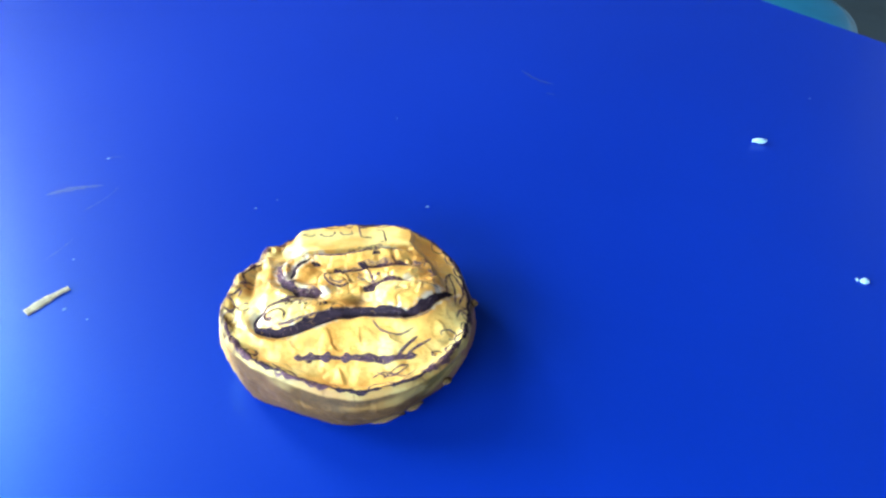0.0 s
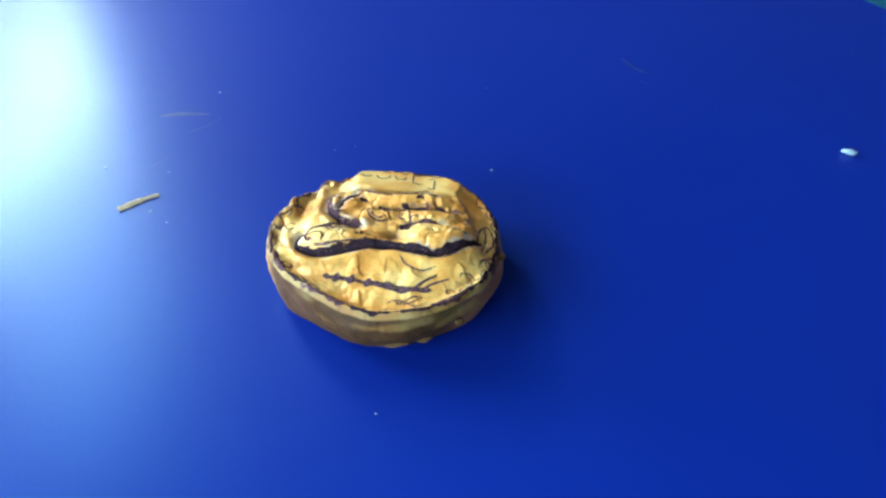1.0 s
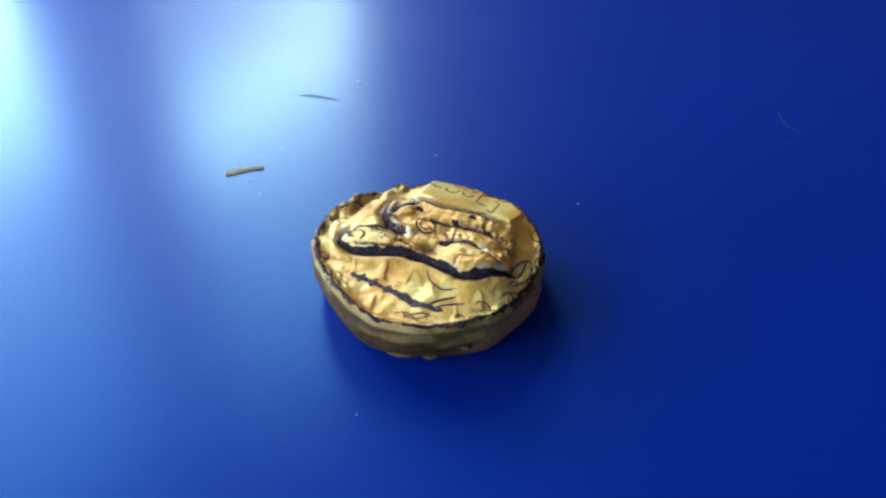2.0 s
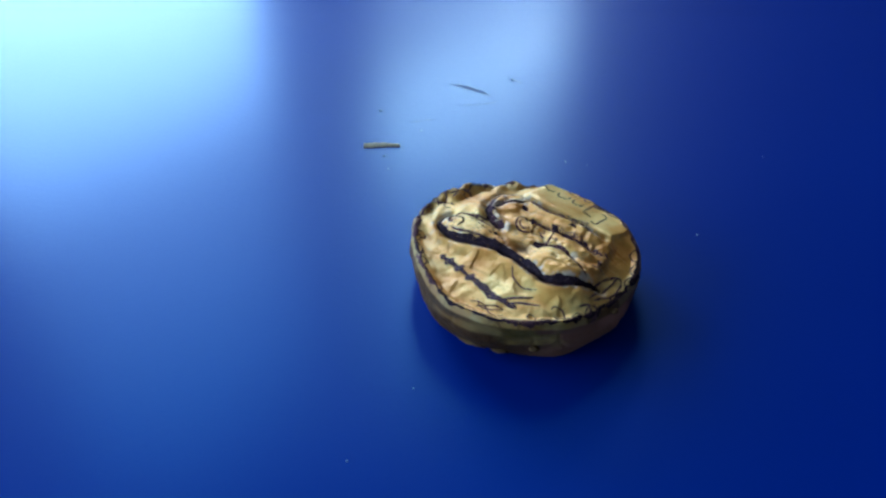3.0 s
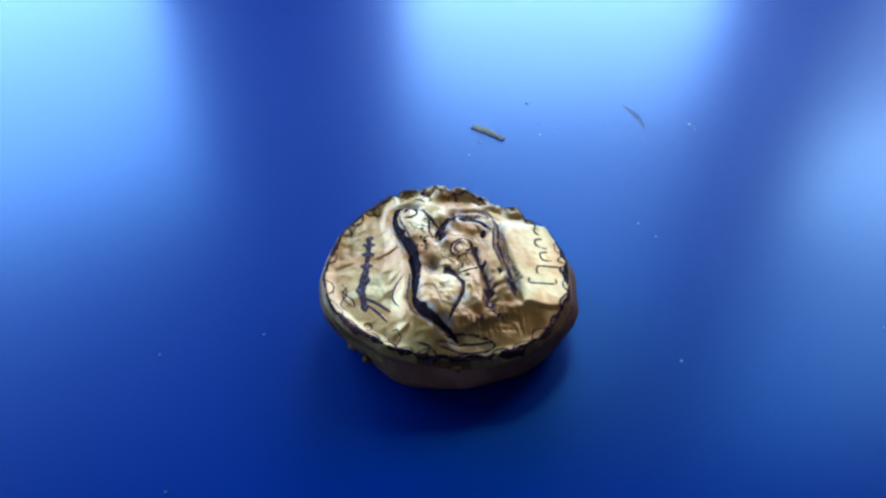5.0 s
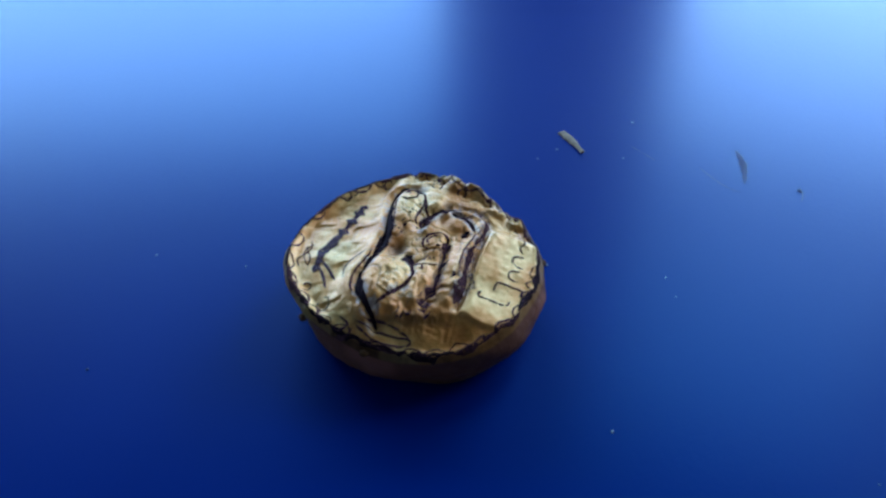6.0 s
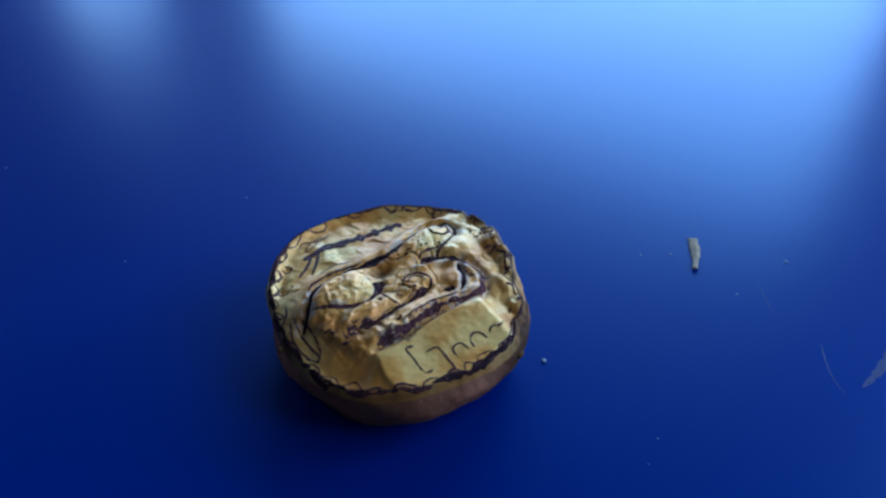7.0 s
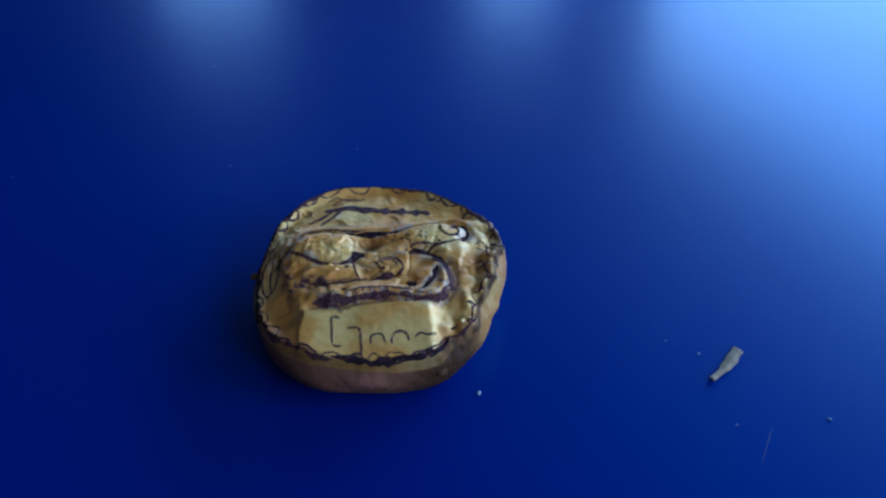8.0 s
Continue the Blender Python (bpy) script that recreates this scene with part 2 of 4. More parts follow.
def wall_with_windows(name, start, end, openings, paint=PLASTER):
    """A wall from start to end (the room on its left side), with openings (from, to, panes) along it; each pane is (foot, head, lamp watts, colour)."""
    a, b = Vector((*start, 0)), Vector((*end, 0))
    length, along = (b - a).length, (b - a).normalized()
    m = Matrix.Translation(a) @ Matrix.Rotation(math.atan2(along.y, along.x), 4, "Z")
    bm = bmesh.new()
    at = 0.0
    for lo, hi, panes in openings:
        box(bm, (at, -WALL, FLOOR_Z), (lo, 0, CEIL_Z))
        box(bm, (lo, -WALL, FLOOR_Z), (hi, 0, panes[0][0]))
        box(bm, (lo, -WALL, panes[-1][1]), (hi, 0, CEIL_Z))
        at = hi
    box(bm, (at, -WALL, FLOOR_Z), (length, 0, CEIL_Z))
    wall = part(name, bm, paint)
    wall.matrix_world = m
    tagged(wall, ("grey" if paint == PLASTER else "unseen light-bouncing pale") + " painted plaster wall of the room", "wall", kind="structure")
    for lo, hi, panes in openings:
        win = thing(f"window_{len([o for o in scene.objects if o.name.startswith('window_') and o.parent is None]) + 1}", 0, 0, 0,
                    "bright daylit window with a grey frame", "window")
        win["kind"] = "structure"
        win.matrix_world = m
        sill, head = panes[0][0], panes[-1][1]
        t, d0, d1 = 0.018, -0.10, -0.06
        bm = bmesh.new()
        box(bm, (lo, d0, sill), (lo + t, d1, head))
        box(bm, (hi - t, d0, sill), (hi, d1, head))
        box(bm, (lo + t, d0, sill), (hi - t, d1, sill + t))
        box(bm, (lo + t, d0, head - t), (hi - t, d1, head))
        for under, over in zip(panes, panes[1:]):
            box(bm, (lo + t, d0, under[1] - t), (hi - t, d1, over[0] + t))
        part("window_frame", bm, FRAME, win)
        bm = bmesh.new()
        box(bm, (lo, -0.055, sill + 0.001), (hi, 0.02, sill + 0.012), 0.003)
        part("window_sill", bm, FRAME, win)
        for low, high, watts, color in panes:
            bm = bmesh.new()
            box(bm, (lo + t, -0.083, low + t), (hi - t, -0.079, high - t))
            pane = part("pane", bm, GLASS, win, "clear glass pane")
            pane.visible_shadow = False
            c = m @ Vector(((lo + hi) / 2, -0.05, (low + high) / 2 + 0.005))
            sky_lamp("window_daylight", c, m.to_3x3() @ Vector((0, 1, 0)), hi - lo - 0.04, high - low - 0.04, watts, color)


COOL, CYAN, AZURE = (0.64, 0.86, 1.0), (0.44, 0.70, 1.0), (0.38, 0.67, 1.0)
wall_with_windows("wall_west", (WEST, NORTH), CORNER_A, [
    (NORTH - 1.47, NORTH - 0.745, [(0.16, 0.51, 0.5, COOL), (0.55, 0.79, 6.9, COOL), (0.83, 1.55, 6.0, COOL)]),
    (NORTH - 0.56, NORTH - 0.05, [(SILL_Z, 0.52, 6.6, CYAN), (0.56, 1.20, 3.0, CYAN)])])
wall_with_windows("wall_southwest", CORNER_A, CORNER_B, [(0.10, 1.16, [(SILL_Z, 0.57, 13.2, AZURE)])])
wall_with_windows("wall_south", CORNER_B, (EAST, SOUTH), [(0.05, 0.245, [(SILL_Z, 0.50, 1.5, AZURE)]), (0.62, 0.86, [(SILL_Z, 0.48, 1.5, AZURE)])])
# unseen wall, made pale only to bounce light onto the lump's east side
wall_with_windows("wall_east", (EAST, SOUTH), (EAST, NORTH), [], BOUNCE_PAINT)
wall_with_windows("wall_north", (EAST, NORTH), (WEST, NORTH), [])

# ---- blue table ----
TABLE_TURN = radians(31.4)
table = thing("table", 0, 0, FLOOR_Z, "glossy blue laminate table with scuffs and crumbs", "table")
table.rotation_euler.z = TABLE_TURN


def rounded_slab(x0, x1, y0, y1, z0, z1, r, bevel, seg=10):
    bm = bmesh.new()
    ring = []
    for cx, cy, a0 in ((x1 - r, y1 - r, 0), (x0 + r, y1 - r, 90), (x0 + r, y0 + r, 180), (x1 - r, y0 + r, 270)):
        for i in range(seg + 1):
            a = radians(a0 + 90 * i / seg)
            ring.append((cx, cy, math.cos(a), math.sin(a)))
    levels = [(z0, -bevel), (z0 + bevel, 0), (z1 - bevel, 0), (z1 - bevel * 0.3, -bevel * 0.3), (z1, -bevel)]
    rows = [[bm.verts.new((cx + (r + d) * c, cy + (r + d) * s, z)) for cx, cy, c, s in ring] for z, d in levels]
    for lo, hi in zip(rows, rows[1:]):
        for i in range(len(ring)):
            j = (i + 1) % len(ring)
            bm.faces.new((lo[i], lo[j], hi[j], hi[i]))
    bm.faces.new(rows[-1])
    bm.faces.new(rows[0][::-1])
    return bm


TOP = -FLOOR_Z
part("tabletop", rounded_slab(-0.48, 0.334, -0.60, 0.60, TOP - 0.028, TOP, 0.05, 0.004), BLUE, table)
for lx in (-0.40, 0.26):
    for ly in (-0.52, 0.52):
        bm = bmesh.new()
        box(bm, (lx - 0.02, ly - 0.02, 0), (lx + 0.02, ly + 0.02, TOP - 0.028), 0.004)
        part("leg", bm, STEEL, table, "dark steel leg")
for ly in (-0.52, 0.52):
    bm = bmesh.new()
    box(bm, (-0.38, ly - 0.012, TOP - 0.078), (0.24, ly + 0.012, TOP - 0.030), 0.003)
    part("apron", bm, STEEL, table)

# ---- stool beyond the table's edge ----
stool = thing("stool", 0.602, 0.908, FLOOR_Z, "teal plastic stool standing beside the table", "stool")
bm = bmesh.new()
profile = [(0.0, 0.450), (0.08, 0.447), (0.13, 0.450), (0.178, 0.452), (0.194, 0.446), (0.199, 0.434), (0.194, 0.418), (0.178, 0.412), (0.0, 0.412)]
rows = []
for r, z in profile:
    rows.append([bm.verts.new((0, 0, z))] if r == 0 else [bm.verts.new((r * math.cos(2 * math.pi * i / 48), r * math.sin(2 * math.pi * i / 48), z)) for i in range(48)])
for lo, hi in zip(rows, rows[1:]):
    for i in range(48):
        j = (i + 1) % 48
        if len(lo) == 1:
            bm.faces.new((lo[0], hi[i], hi[j]))
        elif len(hi) == 1:
            bm.faces.new((lo[i], hi[0], lo[j]))
        else:
            bm.faces.new((lo[i], hi[i], hi[j], lo[j]))
bmesh.ops.recalc_face_normals(bm, faces=bm.faces)
smooth(part("seat", bm, TEAL, stool))
for k in range(4):
    a = radians(45 + 90 * k)
    bm = bmesh.new()
    foot, head = Vector((0.17 * math.cos(a), 0.17 * math.sin(a), 0)), Vector((0.12 * math.cos(a), 0.12 * math.sin(a), 0.414))
    bmesh.ops.create_cone(bm, cap_ends=True, segments=16, radius1=0.013, radius2=0.017, depth=(head - foot).length,
                          matrix=Matrix.Translation((foot + head) / 2) @ (head - foot).to_track_quat("Z", "Y").to_matrix().to_4x4())
    smooth(part("leg", bm, TEAL, stool))

# ---- carved clay lump, in millimetres about its own middle ----
LUMP_X, LUMP_Y = -10.0, -6.0


def lattice(ix, iy, seed):
    n = (ix * 374761393 + iy * 668265263 + seed * 974634777) & 0x7FFFFFFF
    n = ((n ^ (n >> 13)) * 1274126177) & 0x7FFFFFFF
    return ((n ^ (n >> 16)) & 0xFFFF) / 65535.0


def ripple(x, y, size, seed=0):
    """Smooth value noise in -1..1 for arrays of millimetres."""
    u, v = np.asarray(x, float) / size + 1000, np.asarray(y, float) / size + 1000
    ix, iy = np.floor(u).astype(np.int64), np.floor(v).astype(np.int64)
    fu, fv = u - ix, v - iy
    fu, fv = fu * fu * (3 - 2 * fu), fv * fv * (3 - 2 * fv)
    a, b = lattice(ix, iy, seed), lattice(ix + 1, iy, seed)
    c, d = lattice(ix, iy + 1, seed), lattice(ix + 1, iy + 1, seed)
    return 2 * ((a * (1 - fu) + b * fu) * (1 - fv) + (c * (1 - fu) + d * fu) * fv) - 1


def facets(x, y, size, seed=0):
    """Pinched pillows: distance to the nearest of scattered points, 0 at the seams."""
    u, v = np.asarray(x, float) / size + 500, np.asarray(y, float) / size + 500
    ix, iy = np.floor(u).astype(np.int64), np.floor(v).astype(np.int64)
    best = np.full(u.shape, 9.0)
    second = np.full(u.shape, 9.0)
    for dx in (-1, 0, 1):
        for dy in (-1, 0, 1):
            px = ix + dx + lattice(ix + dx, iy + dy, seed)
            py = iy + dy + lattice(ix + dx, iy + dy, seed + 7)
            d = np.hypot(u - px, v - py)
            second = np.minimum(second, np.maximum(best, d))
            best = np.minimum(best, d)
    return np.clip((second - best) / 0.5, 0, 1)


def spline(points, step=0.35):
    """A smooth line through the points, at even steps."""
    p = [Vector((*q, 0)) for q in points]
    p = [2 * p[0] - p[1]] + p + [2 * p[-1] - p[-2]]
    dense = []
    for a, b, c, d in zip(p, p[1:], p[2:], p[3:]):
        for i in range(12):
            t = i / 12
            dense.append(0.5 * ((2 * b) + (c - a) * t + (2 * a - 5 * b + 4 * c - d) * t * t + (3 * b - a - 3 * c + d) * t ** 3))
    dense.append(p[-2])
    xy = np.array([(v.x, v.y) for v in dense])
    s = np.r_[0, np.cumsum(np.hypot(*np.diff(xy, axis=0).T))]
    n = max(3, int(s[-1] / step) + 1)
    q = np.linspace(0, s[-1], n)
    return np.stack([np.interp(q, s, xy[:, 0]), np.interp(q, s, xy[:, 1])], 1)


def nearness(x, y, line, reach):
    """1 on the line, falling to 0 well beyond the reach."""
    best = np.full(np.shape(x), 1e9)
    for px, py in line[::3]:
        best = np.minimum(best, (x - px) ** 2 + (y - py) ** 2)
    return np.exp(-best / reach ** 2)


BAND = [(-35.2, -11.6), (-36.9, -14.6), (-36.2, -18.0), (-32.6, -19.4), (-28.8, -19.7), (-24, -18.8), (-17.5, -17.0), (-11.7, -15.9), (-5.2, -15.9), (0.8, -16.9), (6, -17.6), (10.5, -16.5), (14.2, -13.4), (18, -9.8), (20.6, -7.4)]
HOOK = [(-17.4, -6.4), (-20.6, -5.4), (-23.9, -4.6), (-27.4, -1.5), (-29.3, 1.5), (-29.9, 5.2), (-29.2, 8.8), (-27, 11.6), (-23.4, 12.5), (-17.5, 11.7), (-12, 10.8), (-6, 11.1), (-0.5, 11.8), (4, 12.0), (8.6, 11.4)]
INNER = [(-26.8, 0.7), (-25.4, 4.6), (-23.4, 7.6), (-20.2, 9.9)]
MID = [(-14.3, 2.6), (-10, 3.4), (-6, 3.8), (-2, 4.1), (2.5, 4.4), (7, 4.0), (12.2, 2.6)]
BRANCH = [(-5.0, -6.4), (-2.0, -4.4), (1.6, -3.0), (5, -3.2), (8.6, -4.8), (12.4, -6.9), (16, -9.0)]
COMB = [(-26.6, -27.8), (-21, -28.6), (-15, -29.6), (-9, -30.7), (-3, -31.8), (2, -32.2), (6.6, -31.8)]
BAND_L, HOOK_L, INNER_L, MID_L, BRANCH_L = spline(BAND), spline(HOOK), spline(INNER), spline(MID), spline(BRANCH)
along = np.gradient(HOOK_L, axis=0)
outward = np.stack([-along[:, 1], along[:, 0]], 1) / np.hypot(*along.T)[:, None]
HOOK_CREST, HOOK_DITCH = HOOK_L - 1.5 * outward, HOOK_L + 1.0 * outward
# pressed folds: a crisp edge from one point to the other, falling away gently on its right; height and reach
FOLDS = [((-28.0, -22.0), (-25.0, -26.0), 0.35, 3.2), ((-17.4, -20.0), (-14.4, -27.6), 0.55, 4.6), ((-8.4, -20.4), (-8.0, -26.4), 0.30, 4.0),
         ((-1.0, -22.8), (3.4, -27.6), 0.45, 3.6), ((13.6, -19.6), (17.6, -25.6), 0.7, 3.0), ((9.4, -27.2), (12.4, -33.6), 0.45, 2.6),
         ((-31.6, -28.4), (-22.0, -35.4), 0.5, 3.0), ((-15.0, -33.2), (-13.0, -39.0), 0.5, 3.0), ((-35.0, -6.6), (-32.4, 2.0), 0.7, 3.0),
         ((-37.0, -21.6), (-28.6, -21.6), 0.5, 2.0), ((-25.0, -9.6), (-31.4, -4.8), 0.6, 2.2), ((-2.5, -14.6), (3.0, -8.6), 0.5, 2.4), ((8.6, -14.0), (11.4, -6.6), 0.5, 2.6), ((2.4, -1.6), (11.0, 1.2), 0.6, 2.2)]


def fold_height(x, y, start, end, height, reach):
    ux, uy = end[0] - start[0], end[1] - start[1]
    size = math.hypot(ux, uy)
    ux, uy = ux / size, uy / size
    t = ((x - start[0]) * ux + (y - start[1]) * uy) / size
    d = (x - start[0]) * uy - (y - start[1]) * ux + 0.5 * ripple(t * size, t * 0 + start[0], 2.6, 95)
    ends = step_up(t, -0.1, 0.25) * step_up(-t, -1.1, -0.75)
    return height * ends * step_up(d, -0.35, 0.35) * np.exp(-np.clip(d, 0, None) / reach)


# the lump's round form: mean, then cosine and sine of one, two, three ... waves round it
RIM_RADIUS = (36.9, 1.13, 0.49, -1.24, 1.01, -0.39, -0.34, 0.01, 1.08, -0.22, -0.51, 0.12, 0.12)
RIM_HEIGHT = (17.7, -1.92, -1.85, 0.42, -0.09, -1.22, 0.33, -0.19, -0.66, 0.14, 0.61)
BELLY = (0.78, -0.87, 0.85, 0.41, -0.58, -0.19, 0.48, 0.39, -0.83, 0.31, -0.17)
FOOT = (-5.4, 1.4, -0.56, 0.25, 1.3, 1.2, -1.3, -0.5, 1.2, -0.8, -1.2)


def waves(a, terms):
    v = terms[0] + 0 * a
    for k in range(1, (len(terms) + 1) // 2):
        v = v + terms[2 * k - 1] * np.cos(k * a) + terms[2 * k] * np.sin(k * a)
    return v


def outline(a):
    """The lump's radius by direction."""
    x, y = np.cos(a) * 40, np.sin(a) * 40
    west = np.clip(np.cos(a - 2.75), 0, 1) ** 2
    hang = np.exp(-((np.mod(a, 2 * np.pi) - 2.7) / 0.6) ** 2)
    r = waves(a, RIM_RADIUS) - 1.3 * np.exp(-((a - 2.10) / 0.07) ** 2) - 0.9 * np.exp(-((a - 2.52) / 0.05) ** 2) + 0.9 * np.exp(-((a + 0.45) / 0.5) ** 2) + 1.7 * hang + 0.9 * np.exp(-((a + 0.8) / 0.55) ** 2)
    return r + 0.40 * ripple(x, y, 11, 3) + 0.25 * ripple(x, y, 4, 4) + (0.15 + 0.55 * west) * ripple(x, y, 2.6, 5) + 0.8 * west * ripple(x, y, 5.5, 6)


def step_up(v, lo, hi):
    t = np.clip((v - lo) / (hi - lo), 0, 1)
    return t * t * (3 - 2 * t)


def knoll(x, y, cx, cy, half_x, half_y, turn=0.0):
    """A rounded swelling, 1 at its middle."""
    c, s = math.cos(radians(turn)), math.sin(radians(turn))
    u, v = ((x - cx) * c + (y - cy) * s) / half_x, ((y - cy) * c - (x - cx) * s) / half_y
    return np.exp(-(u * u + v * v) ** 2)


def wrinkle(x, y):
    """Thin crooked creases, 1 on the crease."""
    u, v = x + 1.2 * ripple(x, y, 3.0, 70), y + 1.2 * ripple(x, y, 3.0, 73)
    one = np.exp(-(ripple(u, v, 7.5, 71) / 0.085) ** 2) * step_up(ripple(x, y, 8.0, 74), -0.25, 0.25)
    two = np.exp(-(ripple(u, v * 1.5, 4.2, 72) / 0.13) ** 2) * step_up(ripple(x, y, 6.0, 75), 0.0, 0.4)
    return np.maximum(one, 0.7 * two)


def cliff_line(y):
    """Where the raised top breaks off towards the lower ledge."""
    return np.interp(y, [-30, -22, -14, -4.4, 5, 11.5, 15, 20, 25, 32], [34, 25.5, 20.6, 17.4, 14.8, 12.2, 11.8, 13, 12.6, 9])


def masks(x, y):
    """The raised figure, the lettered flat and the lower ledge, 0 to 1."""
    figure = step_up(y, -20.5, -16.5) * step_up(-y, -14.5, -11.5) * step_up(-x, -21, -17) * step_up(x, -39, -33)
    edge = cliff_line(y) + 0.7 * ripple(y, y * 0 + 4, 3.2, 91)
    ledge = step_up(x - edge, -0.6, 2.8)
    flat = step_up(y, 12.6, 14.2) * step_up(x, -26.5, -22.5) * (1 - step_up(x - edge, -0.8, 0.6))
    return figure, flat, ledge, edge


def surface(x, y):
    """Height of the carved top over the table."""
    x, y = np.asarray(x, float), np.asarray(y, float)
    dx, dy = x - LUMP_X, y - LUMP_Y
    a = np.arctan2(dy, dx)
    rho = np.hypot(dx, dy) / outline(a)
    rim = waves(a, RIM_HEIGHT) - 1.3 * np.exp(-((a - 0.2) / 0.5) ** 2)
    inside = step_up(1.0 - rho, 0.0, 0.1)
    figure, flat, ledge, edge = masks(x, y)
    z = rim + (20.6 - rim) * (1 - np.clip(rho, 0, 1.2) ** 5)
    # shallow dish south of the band, the figure raised behind it
    z = z - 1.9 * step_up(-y, 19, 25) * step_up(0.97 - rho, 0, 0.10)
    z = z + 0.7 * figure
    z = z + 2.3 * knoll(x, y, 7.5, -10.2, 9.0, 5.2, 6) + 1.3 * knoll(x, y, -25, -13.8, 9, 4.2, 10) + 1.2 * knoll(x, y, 6, 0.4, 8, 3.2, 4)
    z = z + 1.0 * knoll(x, y, -1, 7.6, 12, 2.7, 3) + 1.1 * knoll(x, y, -14, -0.8, 6.0, 3.6, 10) + 0.9 * knoll(x, y, -23, 4.4, 3.4, 4.5, 20) + 0.8 * knoll(x, y, -31, -6.5, 5, 4, 30)
    z = z - 2.2 * np.exp(-((x + 7.6) / 3.4) ** 2 - ((y + 10.6) / 2.6) ** 2)
    # lettered face, a worn flat with a straight broken edge
    z = z + flat * step_up(0.985 - rho, 0, 0.05) * (21.4 - 0.27 * (y - 14) - 0.03 * (x + 8) - z)
    # lower ledge beyond the cliff
    z = z + ledge * inside * (np.minimum(z, 18.4 - 0.46 * (x - edge - 1)) - z)
    # hollow beside the crumbled rim
    z = z - 1.4 * np.exp(-((x + 29) / 4.5) ** 2 - ((y - 16) / 6) ** 2) - 0.8 * np.exp(-((x + 36) / 5) ** 2 - ((y - 3) / 6) ** 2)
    # carved lines
    z = z - 1.5 * nearness(x, y, BAND_L, 1.5) + 0.5 * nearness(x, y + 2.6, BAND_L, 1.6) + 1.3 * nearness(x, y, HOOK_CREST, 1.7) - 1.0 * nearness(x, y, HOOK_DITCH, 1.5)
    z = z - 1.0 * nearness(x, y, MID_L, 1.2) - 0.7 * nearness(x, y, BRANCH_L, 1.0) - 0.6 * nearness(x, y, INNER_L, 0.9)
    # the figure's steep flank behind the band
    north = y - np.interp(x, BAND_L[30:, 0], BAND_L[30:, 1])
    z = z + 1.5 * step_up(north, -0.5, 1.2) * np.exp(-np.clip(north, 0, None) / 5.0) * step_up(x, -35, -28) * step_up(-x, -19, -14)
    # pressed clay: soft dents, thin creases, crumbs at the steep end
    z = z + 0.32 * ripple(x, y, 9.0, 11) + 0.22 * ripple(x, y, 3.4, 12) * inside * (1 - 0.7 * flat) + 0.08 * ripple(x, y, 1.3, 13)
    z = z - 0.14 * (1 - facets(x + 1.2 * ripple(x, y, 5, 62), y + 1.2 * ripple(x, y, 5, 63), 9.5, 61)) ** 2 * inside * (1 - 0.8 * flat)
    z = z - (0.16 + 0.22 * figure) * wrinkle(x, y) * inside * (1 - flat)
    for fold in FOLDS:
        z = z + 0.85 * fold_height(x, y, *fold) * inside
    busy = figure * step_up(x + 0.5 * y, -14, 6)
    z = z + busy * (0.28 * ripple(x, y, 3.6, 16) + 0.5 * (0.3 - np.abs(ripple(x, y * 1.6, 2.6, 18)))) + 1.5 * knoll(x, y, 15.5, 0, 4.5, 9.5) * (0.45 - np.abs(ripple(x, y * 0.6, 3.4, 17)) - 0.4 * np.abs(ripple(x, y, 1.5, 19)))
    # crumbled rim with lumps
    crumb = step_up(rho, 0.80, 0.88) * step_up(np.cos(a - 2.75), 0.60, 0.86)
    z = z + crumb * (1.3 * (facets(x, y, 7.5, 21) - 0.4) + 1.0 * ripple(x, y, 6.0, 24) + 0.6 * ripple(x, y, 2.9, 22) + 0.45 * ripple(x, y, 1.3, 23) + 0.3)
    # rounded edge
    return z + 0.25 * np.exp(-((rho - 0.95) / 0.03) ** 2) - 1.2 * step_up(rho, 0.965, 1.0) ** 2


